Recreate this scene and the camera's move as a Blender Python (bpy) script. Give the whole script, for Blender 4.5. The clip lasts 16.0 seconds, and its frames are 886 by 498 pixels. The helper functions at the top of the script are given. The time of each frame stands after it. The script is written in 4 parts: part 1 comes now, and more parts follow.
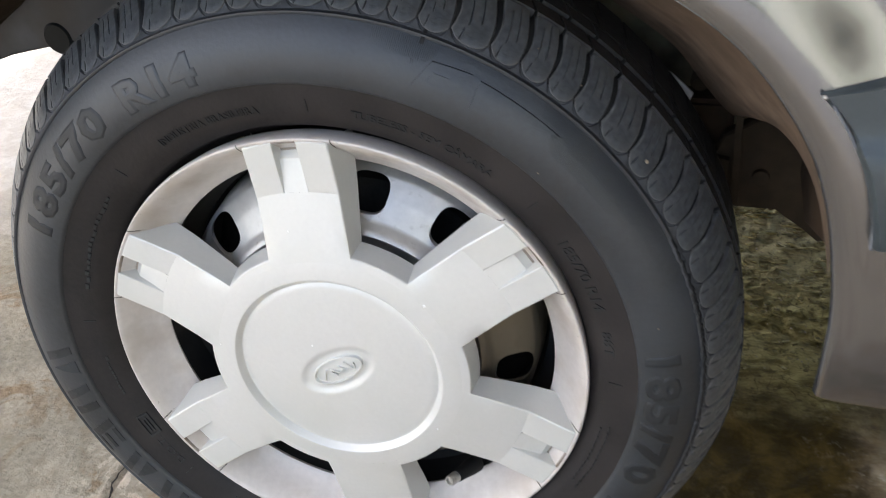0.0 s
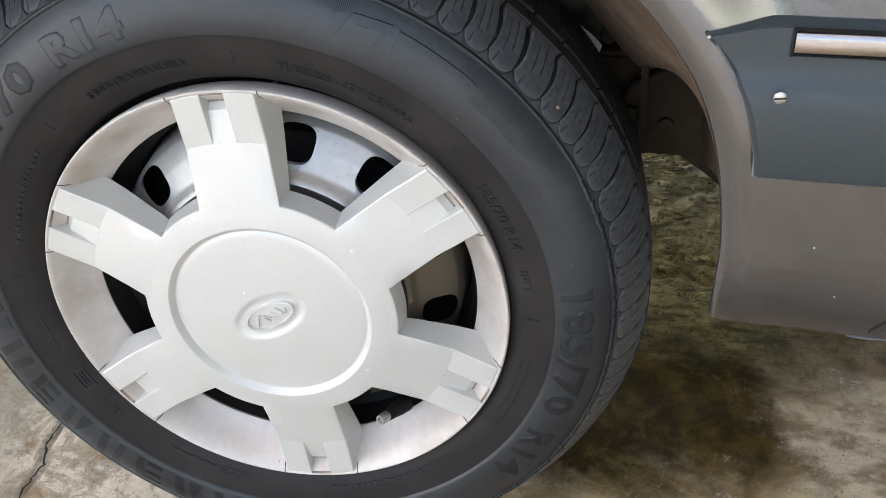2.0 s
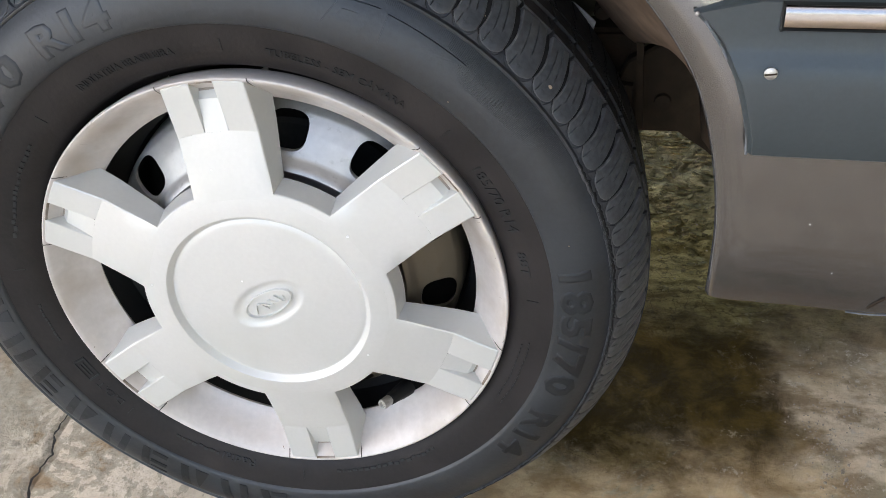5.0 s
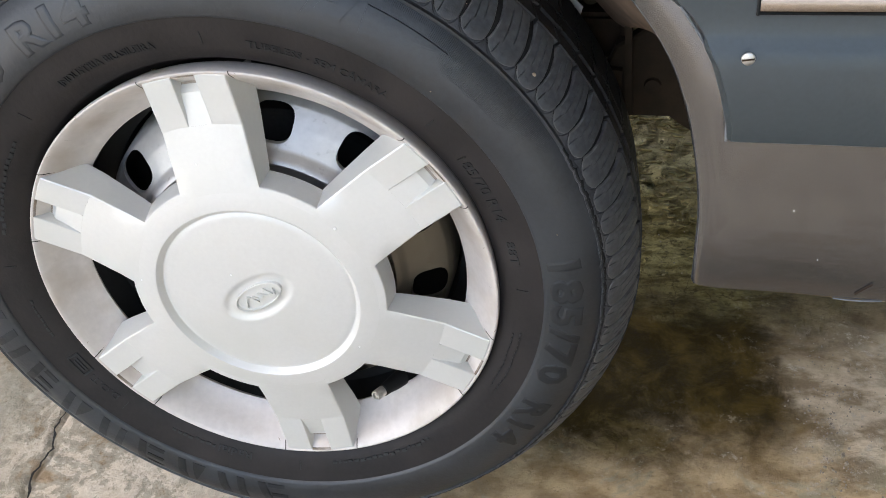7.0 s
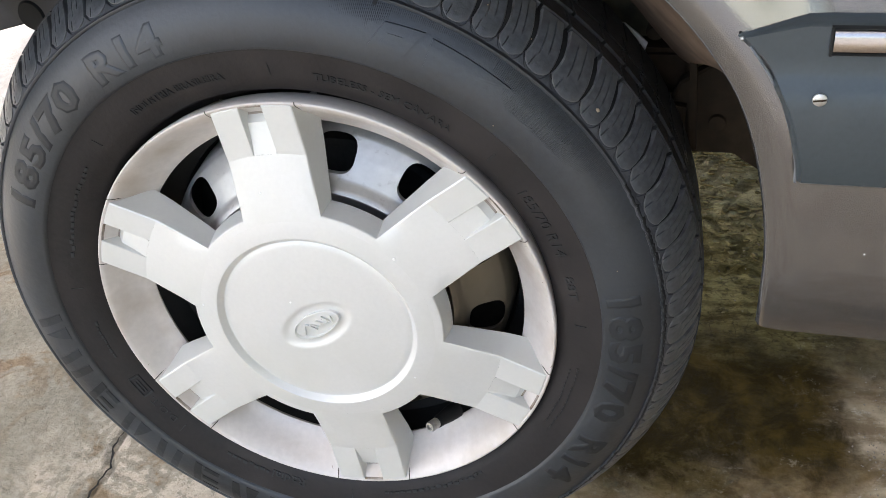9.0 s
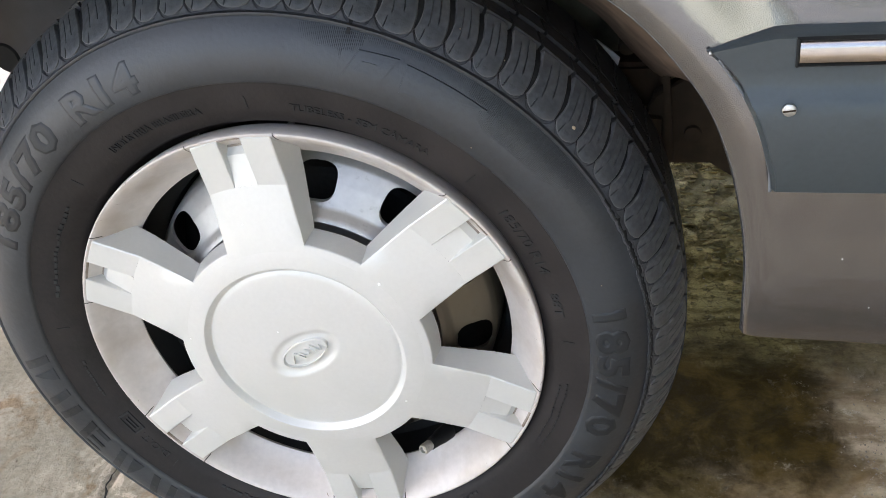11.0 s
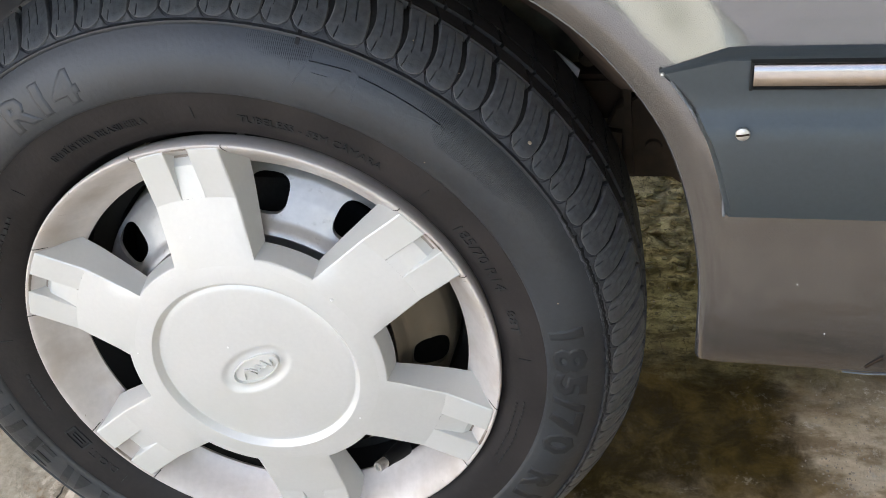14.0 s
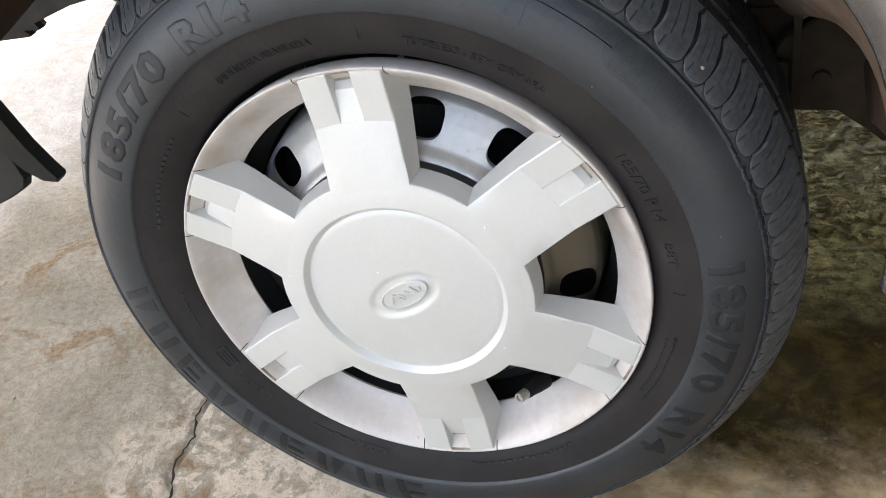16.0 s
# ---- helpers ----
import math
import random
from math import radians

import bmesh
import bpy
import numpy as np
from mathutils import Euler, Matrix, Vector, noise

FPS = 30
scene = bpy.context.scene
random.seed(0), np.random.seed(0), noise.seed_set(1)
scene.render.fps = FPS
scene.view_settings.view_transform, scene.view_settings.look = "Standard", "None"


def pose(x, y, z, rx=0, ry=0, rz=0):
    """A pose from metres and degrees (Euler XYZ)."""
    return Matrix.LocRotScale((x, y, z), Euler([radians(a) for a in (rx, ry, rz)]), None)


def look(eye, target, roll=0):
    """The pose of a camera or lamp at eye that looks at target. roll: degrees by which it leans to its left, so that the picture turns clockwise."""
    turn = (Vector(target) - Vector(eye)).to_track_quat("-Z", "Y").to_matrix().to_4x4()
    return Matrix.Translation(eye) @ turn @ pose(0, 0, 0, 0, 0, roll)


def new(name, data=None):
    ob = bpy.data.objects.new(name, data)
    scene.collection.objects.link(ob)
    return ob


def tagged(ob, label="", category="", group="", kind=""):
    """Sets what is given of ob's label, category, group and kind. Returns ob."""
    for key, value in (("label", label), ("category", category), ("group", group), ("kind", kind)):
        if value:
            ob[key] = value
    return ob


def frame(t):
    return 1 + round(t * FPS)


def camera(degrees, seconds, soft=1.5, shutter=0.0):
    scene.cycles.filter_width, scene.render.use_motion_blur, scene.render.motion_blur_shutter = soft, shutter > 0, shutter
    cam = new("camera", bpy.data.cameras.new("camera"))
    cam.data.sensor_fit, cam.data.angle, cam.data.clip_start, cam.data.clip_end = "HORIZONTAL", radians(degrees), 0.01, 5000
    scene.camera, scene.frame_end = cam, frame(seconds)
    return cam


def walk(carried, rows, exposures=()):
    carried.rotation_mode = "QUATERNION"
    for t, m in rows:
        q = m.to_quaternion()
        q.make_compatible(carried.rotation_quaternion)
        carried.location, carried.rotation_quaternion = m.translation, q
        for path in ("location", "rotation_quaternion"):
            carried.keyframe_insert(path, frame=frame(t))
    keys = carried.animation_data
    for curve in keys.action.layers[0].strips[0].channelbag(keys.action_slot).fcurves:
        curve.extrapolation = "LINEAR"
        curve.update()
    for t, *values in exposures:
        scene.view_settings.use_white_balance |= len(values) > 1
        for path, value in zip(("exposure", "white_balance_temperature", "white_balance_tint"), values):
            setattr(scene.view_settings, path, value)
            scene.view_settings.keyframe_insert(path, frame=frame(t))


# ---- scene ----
cam = camera(51.5, 16.0, soft=0.8, shutter=0.4)
walk(cam, [
    (0, pose(0.2282, -0.5026, 0.7587, 56.202, 4.259, 12.590)),
    (0.5, pose(0.2501, -0.5353, 0.7596, 55.717, 3.977, 11.195)),
    (1, pose(0.2462, -0.5390, 0.7595, 55.177, 2.507, 8.947)),
    (1.5, pose(0.2397, -0.5406, 0.7594, 54.691, 2.544, 8.404)),
    (2, pose(0.2392, -0.5401, 0.7612, 54.204, 2.783, 8.274)),
    (2.5, pose(0.2433, -0.5380, 0.7635, 53.853, 3.115, 8.472)),
    (3, pose(0.2459, -0.5361, 0.7650, 53.557, 3.474, 8.523)),
    (5.5, pose(0.2498, -0.5307, 0.7610, 52.503, 4.429, 7.844)),
    (6, pose(0.2518, -0.5277, 0.7615, 52.150, 4.636, 7.738)),
    (6.5, pose(0.2547, -0.5276, 0.7601, 52.064, 4.959, 7.584)),
    (7, pose(0.2641, -0.5244, 0.7604, 51.866, 5.425, 7.914)),
    (7.5, pose(0.2697, -0.5229, 0.7597, 52.092, 5.772, 8.555)),
    (8, pose(0.2694, -0.5214, 0.7628, 53.195, 6.828, 11.531)),
    (8.5, pose(0.2604, -0.5228, 0.7629, 53.713, 6.208, 11.633)),
    (11, pose(0.2630, -0.5230, 0.7679, 54.780, 8.080, 9.152)),
    (11.5, pose(0.2646, -0.5176, 0.7683, 55.525, 8.212, 8.878)),
    (12, pose(0.2669, -0.5116, 0.7684, 56.344, 8.052, 8.794)),
    (12.5, pose(0.2693, -0.5069, 0.7690, 56.506, 7.835, 8.702)),
    (13, pose(0.2691, -0.5065, 0.7661, 56.149, 7.540, 8.395)),
    (13.5, pose(0.2699, -0.5033, 0.7656, 55.310, 7.219, 8.119)),
    (14, pose(0.2740, -0.5006, 0.7666, 54.533, 6.827, 8.075)),
    (14.5, pose(0.2759, -0.4987, 0.7629, 53.845, 6.194, 8.142)),
    (15, pose(0.2730, -0.5004, 0.7626, 53.077, 6.507, 9.203)),
    (15.5, pose(0.2418, -0.5048, 0.7556, 52.928, 8.817, 13.357)),
    (16, pose(0.2308, -0.5135, 0.7570, 52.179, 9.011, 13.809)),
], exposures=[(0, 1.87, 6700, 10), (0.4, 1.95, 6700, 10), (10.8, 1.97, 6700, 10), (12.3, 2.03, 6700, 10), (13.2, 1.97, 6750, 10), (16, 1.95, 6700, 10)])

# ---- world, sun, exposure ----
world = bpy.data.worlds.new("sky_world")
scene.world = world
world.use_nodes = True
wn = world.node_tree.nodes
sky = wn.new("ShaderNodeTexSky")
sky.sky_type, sky.sun_disc = "NISHITA", False
sky.sun_elevation, sky.sun_rotation = radians(55), radians(253)
sky.dust_density = 2.8
wn["Background"].inputs["Strength"].default_value = 0.15
world.node_tree.links.new(sky.outputs[0], wn["Background"].inputs["Color"])
sun = new("sun", bpy.data.lights.new("sun", "SUN"))
sun.data.energy, sun.data.angle, sun.data.color = 2.6, radians(0.6), (1.0, 0.975, 0.94)
sun.matrix_world = look((-4.0, -1.2, 6.0), (0, 0, 0))

# ---- materials ----
MATS = {}


def mat(name, color, rough=0.5, metal=0.0, spread=0.12, grain=60.0, bump=0.1, stain=None, stain_scale=4.0, stain_at=0.55, coat=0.0, detail=6.0, spec=0.5, depth=0.002):
    """Procedural surface: base colour varied at two scales, stains of their own colour, fine relief."""
    m = bpy.data.materials.new(name)
    m.use_nodes = True
    nt = m.node_tree
    n, l = nt.nodes, nt.links
    b = n["Principled BSDF"]
    b.inputs["Roughness"].default_value, b.inputs["Metallic"].default_value = rough, metal
    b.inputs["Coat Weight"].default_value = coat
    b.inputs["Coat Roughness"].default_value = 0.06
    b.inputs["Specular IOR Level"].default_value = spec
    tc = n.new("ShaderNodeTexCoord")

    def noise_tex(scale, det=detail):
        t = n.new("ShaderNodeTexNoise")
        t.inputs["Scale"].default_value, t.inputs["Detail"].default_value = scale, det
        l.new(tc.outputs["Object"], t.inputs["Vector"])
        return t

    fine, broad = noise_tex(grain), noise_tex(stain_scale, 5.0)
    ramp = n.new("ShaderNodeValToRGB")
    ramp.color_ramp.elements[0].position, ramp.color_ramp.elements[1].position = 0.3, 0.72
    ramp.color_ramp.elements[0].color = (*[c * (1 - spread) for c in color], 1)
    ramp.color_ramp.elements[1].color = (*[min(1, c * (1 + spread)) for c in color], 1)
    l.new(fine.outputs["Fac"], ramp.inputs["Fac"])
    out = ramp.outputs["Color"]
    if stain:
        mix = n.new("ShaderNodeMix")
        mix.data_type = "RGBA"
        mask = n.new("ShaderNodeMapRange")
        mask.inputs["From Min"].default_value, mask.inputs["From Max"].default_value = stain_at - 0.12, stain_at + 0.16
        l.new(broad.outputs["Fac"], mask.inputs["Value"])
        l.new(mask.outputs["Result"], mix.inputs["Factor"])
        l.new(out, mix.inputs["A"])
        mix.inputs["B"].default_value = (*stain, 1)
        out = mix.outputs["Result"]
    l.new(out, b.inputs["Base Color"])
    rr = n.new("ShaderNodeMapRange")
    rr.inputs["To Min"].default_value, rr.inputs["To Max"].default_value = max(0.02, rough - 0.1), min(1, rough + 0.12)
    l.new(broad.outputs["Fac"], rr.inputs["Value"])
    l.new(rr.outputs["Result"], b.inputs["Roughness"])
    if bump:
        bp = n.new("ShaderNodeBump")
        bp.inputs["Strength"].default_value, bp.inputs["Distance"].default_value = bump, depth
        l.new(fine.outputs["Fac"], bp.inputs["Height"])
        l.new(bp.outputs["Normal"], b.inputs["Normal"])
    MATS[name] = m
    return m


mat("cover_silver", (0.635, 0.635, 0.610), 0.36, 0.24, 0.02, 300, 0.02, (0.575, 0.58, 0.54), 8, 0.60)
mat("cover_rim", (0.57, 0.53, 0.495), 0.42, 0.15, 0.05, 200, 0.06, (0.44, 0.385, 0.33), 26, 0.60)
mat("steel_silver", (0.50, 0.485, 0.46), 0.36, 0.4, 0.08, 120, 0.06, (0.16, 0.13, 0.10), 110, 0.745)
mat("rubber_band", (0.0112, 0.0096, 0.0097), 0.62, 0, 0.2, 240, 0.12, (0.025, 0.021, 0.020), 16, 0.56, spec=0.35)
mat("rubber_side", (0.0165, 0.0200, 0.0240), 0.46, 0, 0.2, 260, 0.12, (0.030, 0.036, 0.042), 9, 0.57, spec=0.62)
mat("rubber_tread", (0.060, 0.066, 0.072), 0.42, 0, 0.35, 200, 0.3, (0.068, 0.067, 0.064), 40, 0.60, spec=0.5)
mat("lip_grey", (0.12, 0.127, 0.138), 0.5, 0, 0.3, 300, 0.2)
mat("chip_pale", (0.55, 0.54, 0.51), 0.6, 0, 0.2, 300, 0.1)
mat("rubber_shoulder", (0.047, 0.050, 0.055), 0.56, 0, 0.3, 200, 0.25, (0.068, 0.069, 0.071), 24, 0.58, spec=0.45)
mat("rubber_top", (0.028, 0.029, 0.030), 0.6, 0, 0.3, 160, 0.3, (0.036, 0.036, 0.036), 30, 0.55, spec=0.4)
# the barrel's shade behind the cover is put into this near-black
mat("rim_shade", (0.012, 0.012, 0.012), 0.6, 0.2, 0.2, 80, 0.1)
mat("rubber_scuff_lit", (0.150, 0.150, 0.146), 0.55, 0, 0.45, 160, 0.3, (0.055, 0.055, 0.056), 45, 0.5, spec=0.5)
mat("rubber_dark", (0.02, 0.02, 0.02), 0.8, 0, 0.2, 200, 0.1, spec=0.2)
mat("letter_rubber", (0.0078, 0.0096, 0.0115), 0.54, 0, 0.15, 260, 0.08, (0.019, 0.023, 0.026), 14, 0.57, spec=0.46)
mat("name_rubber", (0.0056, 0.0080, 0.0105), 0.50, 0, 0.15, 260, 0.08, (0.018, 0.024, 0.031), 20, 0.56, spec=0.50)
mat("valve_rubber", (0.008, 0.008, 0.008), 0.65, 0, 0.1, 200, 0.05, spec=0.2)
mat("body_paint", (0.141, 0.1395, 0.1405), 0.20, 0.75, 0.04, 900, 0.03, (0.140, 0.134, 0.134), 5, 0.6, coat=1.0)
mat("moulding_grey", (0.030, 0.041, 0.046), 0.40, 0, 0.06, 400, 0.08, (0.044, 0.051, 0.054), 8, 0.58)
mat("insert_metal", (0.47, 0.43, 0.40), 0.22, 1.0, 0.05, 240, 0.04, (0.38, 0.33, 0.30), 30, 0.70)
mat("liner_dark", (0.036, 0.024, 0.0150), 0.9, 0, 0.35, 60, 0.3, (0.045, 0.028, 0.016), 12, 0.58, spec=0.15)
mat("liner_dust", (0.115, 0.083, 0.060), 0.9, 0, 0.3, 50, 0.3, (0.07, 0.048, 0.033), 9, 0.55, spec=0.15)
mat("inner_olive", (0.34, 0.325, 0.22), 0.6, 0, 0.15, 60, 0.2, (0.03, 0.026, 0.016), 10, 0.55)
mat("bracket_brown", (0.034, 0.024, 0.014), 0.85, 0, 0.3, 70, 0.3, (0.020, 0.014, 0.009), 20, 0.5, spec=0.2)
mat("sliver_white", (0.42, 0.42, 0.40), 0.6, 0, 0.15, 200, 0.1)
mat("droplet_white", (0.86, 0.86, 0.84), 0.35, 0, 0.05, 200, 0.05)
mat("black_plastic", (0.010, 0.011, 0.011), 0.6, 0, 0.2, 80, 0.15, spec=0.25)
mat("liner_grey", (0.062, 0.063, 0.066), 0.7, 0, 0.25, 40, 0.25, (0.06, 0.05, 0.042), 9, 0.55, spec=0.25)
mat("wall_paint", (0.13, 0.125, 0.115), 0.8, 0, 0.05, 30, 0.1, (0.16, 0.15, 0.135), 1.2, 0.6)
mat("reflect_wall_far", (0.80, 0.82, 0.70), 0.8, 0, 0.08, 6, 0.2)
mat("wall_green", (0.56, 0.59, 0.49), 0.8, 0, 0.08, 6, 0.2)
mat("wall_cream", (0.27, 0.265, 0.21), 0.8, 0, 0.05, 30, 0.1, (0.23, 0.22, 0.17), 1.2, 0.6)
mat("joint_dirt", (0.05, 0.042, 0.035), 0.9, 0, 0.3, 300, 0.1)
mat("crack_dirt", (0.02, 0.015, 0.01), 0.95, 0, 0.3, 200, 0.2)
mat("grit_stone", (0.31, 0.245, 0.17), 0.9, 0, 0.3, 300, 0.2)
mat("slot_dirt", (0.36, 0.32, 0.28), 0.6, 0.1, 0.2, 160, 0.1, (0.18, 0.14, 0.10), 60, 0.5)
mat("screw_steel", (0.55, 0.55, 0.53), 0.42, 0.9, 0.15, 300, 0.1, (0.30, 0.28, 0.25), 200, 0.6)
mat("roof_sheet", (0.72, 0.71, 0.70), 0.7, 0, 0.08, 20, 0.1)


def disc_shade():
    """Darker brown on the disc's lower right: the shade there, put into the colour."""
    nt = MATS["steel_silver"].node_tree
    n, l = nt.nodes, nt.links
    b = n["Principled BSDF"]
    old = b.inputs["Base Color"].links[0].from_socket
    tc, dot, nz, add, span, mix = (n.new("ShaderNode" + k) for k in ("TexCoord", "VectorMath", "TexNoise", "Math", "MapRange", "Mix"))
    dot.operation = "DOT_PRODUCT"
    dot.inputs[1].default_value = (0.9, 0.0, -0.55)
    nz.inputs["Scale"].default_value, nz.inputs["Detail"].default_value = 28, 8
    for t, k in ((dot, 0), (nz, "Vector")):
        l.new(tc.outputs["Object"], t.inputs[k])
    add.operation = "MULTIPLY_ADD"
    l.new(nz.outputs["Fac"], add.inputs[0])
    add.inputs[1].default_value = 0.09
    l.new(dot.outputs["Value"], add.inputs[2])
    span.inputs["From Min"].default_value, span.inputs["From Max"].default_value, span.inputs["To Max"].default_value = 0.085, 0.135, 0.93
    l.new(add.outputs[0], span.inputs["Value"])
    mix.data_type = "RGBA"
    l.new(span.outputs["Result"], mix.inputs["Factor"])
    l.new(old, mix.inputs["A"])
    mix.inputs["B"].default_value = (0.115, 0.088, 0.052, 1)
    l.new(mix.outputs["Result"], b.inputs["Base Color"])


disc_shade()


def concrete_material():
    """Old garage concrete: pale grain, brown stains, an olive mossy stretch under the car; shade and sun are put into
    the colour.
    """
    m = bpy.data.materials.new("concrete")
    m.use_nodes = True
    nt = m.node_tree
    n, l = nt.nodes, nt.links
    b = n["Principled BSDF"]
    tc = n.new("ShaderNodeTexCoord")

    def tex(scale, det=8.0, rough=0.6, warp=0.0):
        t = n.new("ShaderNodeTexNoise")
        t.inputs["Scale"].default_value, t.inputs["Detail"].default_value = scale, det
        t.inputs["Roughness"].default_value, t.inputs["Distortion"].default_value = rough, warp
        l.new(tc.outputs["Object"], t.inputs["Vector"])
        return t.outputs["Fac"]

    def span(value, lo, hi, a=0.0, z=1.0):
        t = n.new("ShaderNodeMapRange")
        t.interpolation_type = "SMOOTHSTEP"
        for key, v in (("From Min", lo), ("From Max", hi), ("To Min", a), ("To Max", z)):
            t.inputs[key].default_value = v
        l.new(value, t.inputs["Value"])
        return t.outputs["Result"]

    def calc(op, a, c):
        t = n.new("ShaderNodeMath")
        t.operation = op
        for i, v in enumerate((a, c)):
            if isinstance(v, float):
                t.inputs[i].default_value = v
            else:
                l.new(v, t.inputs[i])
        return t.outputs[0]

    def blend(fac, a, c):
        t = n.new("ShaderNodeMix")
        t.data_type = "RGBA"
        l.new(fac, t.inputs["Factor"])
        for key, v in (("A", a), ("B", c)):
            if isinstance(v, tuple):
                t.inputs[key].default_value = (*v, 1)
            else:
                l.new(v, t.inputs[key])
        return t.outputs["Result"]

    sep = n.new("ShaderNodeSeparateXYZ")
    l.new(tc.outputs["Object"], sep.inputs[0])
    x, y = sep.outputs[0], sep.outputs[1]
    grain, mid, broad, blot, flake = tex(95, 12, 0.72), tex(22, 10, 0.68, 0.4), tex(5, 6, 0.55, 0.8), tex(11, 10, 0.66, 0.8), tex(34, 12, 0.74, 0.3)
    cell = n.new("ShaderNodeTexVoronoi")
    cell.feature = "DISTANCE_TO_EDGE"
    cell.inputs["Scale"].default_value = 40
    warp = n.new("ShaderNodeVectorMath")
    warp.operation = "MULTIPLY_ADD"
    wn_ = n.new("ShaderNodeTexNoise")
    wn_.inputs["Scale"].default_value, wn_.inputs["Detail"].default_value = 18, 8
    l.new(tc.outputs["Object"], wn_.inputs["Vector"])
    l.new(wn_.outputs["Color"], warp.inputs[0])
    warp.inputs[1].default_value = (0.07, 0.07, 0.07)
    l.new(tc.outputs["Object"], warp.inputs[2])
    l.new(warp.outputs[0], cell.inputs["Vector"])
    seam = span(cell.outputs["Distance"], 0.045, 0.0)
    fleck = tex(85, 12, 0.78, 0.3)
    xs0 = calc("SUBTRACT", x, calc("MULTIPLY", y, 0.5))
    col = blend(span(grain, 0.38, 0.62), (0.335, 0.285, 0.210), (0.445, 0.385, 0.290))
    col = blend(calc("MULTIPLY", span(blot, 0.48, 0.41), 0.85), col, blend(span(grain, 0.38, 0.62), (0.225, 0.150, 0.080), (0.35, 0.245, 0.145)))
    col = blend(calc("MULTIPLY", calc("MULTIPLY", span(blot, 0.495, 0.51), span(flake, 0.45, 0.475)), span(xs0, -0.56, -0.40)), col, blend(span(grain, 0.40, 0.6), (0.54, 0.45, 0.335), (0.66, 0.565, 0.44)))
    wob = calc("MULTIPLY", calc("SUBTRACT", broad, 0.5), 0.22)
    wob = calc("ADD", wob, calc("MULTIPLY", calc("SUBTRACT", flake, 0.5), 0.09))
    xs = calc("ADD", x, wob)
    ys = calc("ADD", y, wob)
    # greyer, trodden patches ahead of the crack
    grey = calc("MULTIPLY", span(xs, -0.30, -0.40), span(broad, 0.40, 0.60))
    col = blend(calc("MULTIPLY", grey, 0.7), col, blend(span(grain, 0.36, 0.64), (0.275, 0.245, 0.182), (0.335, 0.300, 0.228)))
    # warm brown stretch beside and behind the wheel
    brown = calc("MULTIPLY", calc("MULTIPLY", span(xs, -0.02, 0.14), span(xs, 1.6, 0.9)), span(ys, -0.75, -0.25))
    smear = n.new("ShaderNodeTexNoise")
    smear.inputs["Scale"].default_value, smear.inputs["Detail"].default_value, smear.inputs["Roughness"].default_value = 26, 9, 0.62
    wide = n.new("ShaderNodeMapping")
    wide.inputs["Scale"].default_value = (0.7, 1.25, 1.0)
    l.new(tc.outputs["Object"], wide.inputs["Vector"])
    l.new(wide.outputs["Vector"], smear.inputs["Vector"])
    smear = smear.outputs["Fac"]
    warm = blend(span(smear, 0.36, 0.64), (0.33, 0.205, 0.082), (0.66, 0.465, 0.245))
    warm = blend(calc("MULTIPLY", span(blot, 0.53, 0.60), 0.6), warm, (0.37, 0.335, 0.215))
    warm = blend(calc("MULTIPLY", span(grain, 0.42, 0.36), 0.5), warm, (0.20, 0.130, 0.060))
    # unseen floor in front, darkened to cut bounce and reflection in the skirt
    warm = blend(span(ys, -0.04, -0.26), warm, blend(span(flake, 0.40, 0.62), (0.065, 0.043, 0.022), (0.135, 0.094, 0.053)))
    # shade beneath the skirt, put into the colour as a darker brown
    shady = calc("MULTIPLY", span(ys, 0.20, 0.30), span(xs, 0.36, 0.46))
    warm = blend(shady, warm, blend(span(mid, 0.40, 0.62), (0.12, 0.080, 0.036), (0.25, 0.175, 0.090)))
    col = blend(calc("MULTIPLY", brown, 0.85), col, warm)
    # the car's shade by the wheel, painted as near-black brown
    car_shade = calc("MULTIPLY", calc("MULTIPLY", brown, span(xs, 0.53, 0.41)), calc("MULTIPLY", span(ys, 0.02, 0.20), span(ys, 0.50, 0.38, 0.35, 1.0)))
    shade_brown = blend(span(mid, 0.40, 0.66), (0.034, 0.0195, 0.0025), (0.094, 0.057, 0.011))
    col = blend(span(car_shade, 0.0, 0.75), col, shade_brown)
    clay = calc("MULTIPLY", calc("MULTIPLY", brown, span(xs, 0.43, 0.51)), calc("MULTIPLY", span(ys, 0.04, 0.12), span(ys, 0.30, 0.19)))
    col = blend(calc("MULTIPLY", clay, 0.85), col, blend(span(smear, 0.40, 0.60), (0.30, 0.215, 0.128), (0.70, 0.55, 0.375)))
    col = blend(calc("MULTIPLY", calc("MULTIPLY", brown, span(blot, 0.50, 0.56)), calc("MULTIPLY", span(fleck, 0.53, 0.61), calc("MULTIPLY", span(car_shade, 0.9, 0.3, 0.1, 1.0), span(xs, 0.30, 0.46, 0.35, 1.0)))), col, (0.56, 0.455, 0.33))
    # clean grey cement of an unseen yard, its tone set for bounce and reflections
    yard = calc("MAXIMUM", span(ys, -0.9, -1.5), span(xs, 1.2, 2.0))
    col = blend(yard, col, blend(span(mid, 0.35, 0.65), (0.25, 0.245, 0.25), (0.35, 0.345, 0.345)))
    # sunlit cement ahead of the car, the sun's brightness put into the colour
    pale = span(calc("ADD", xs, calc("MULTIPLY", y, -0.25)), -0.90, -1.12)
    col = blend(calc("MULTIPLY", pale, 0.85), col, blend(span(mid, 0.35, 0.65), (0.66, 0.60, 0.52), (0.80, 0.75, 0.68)))
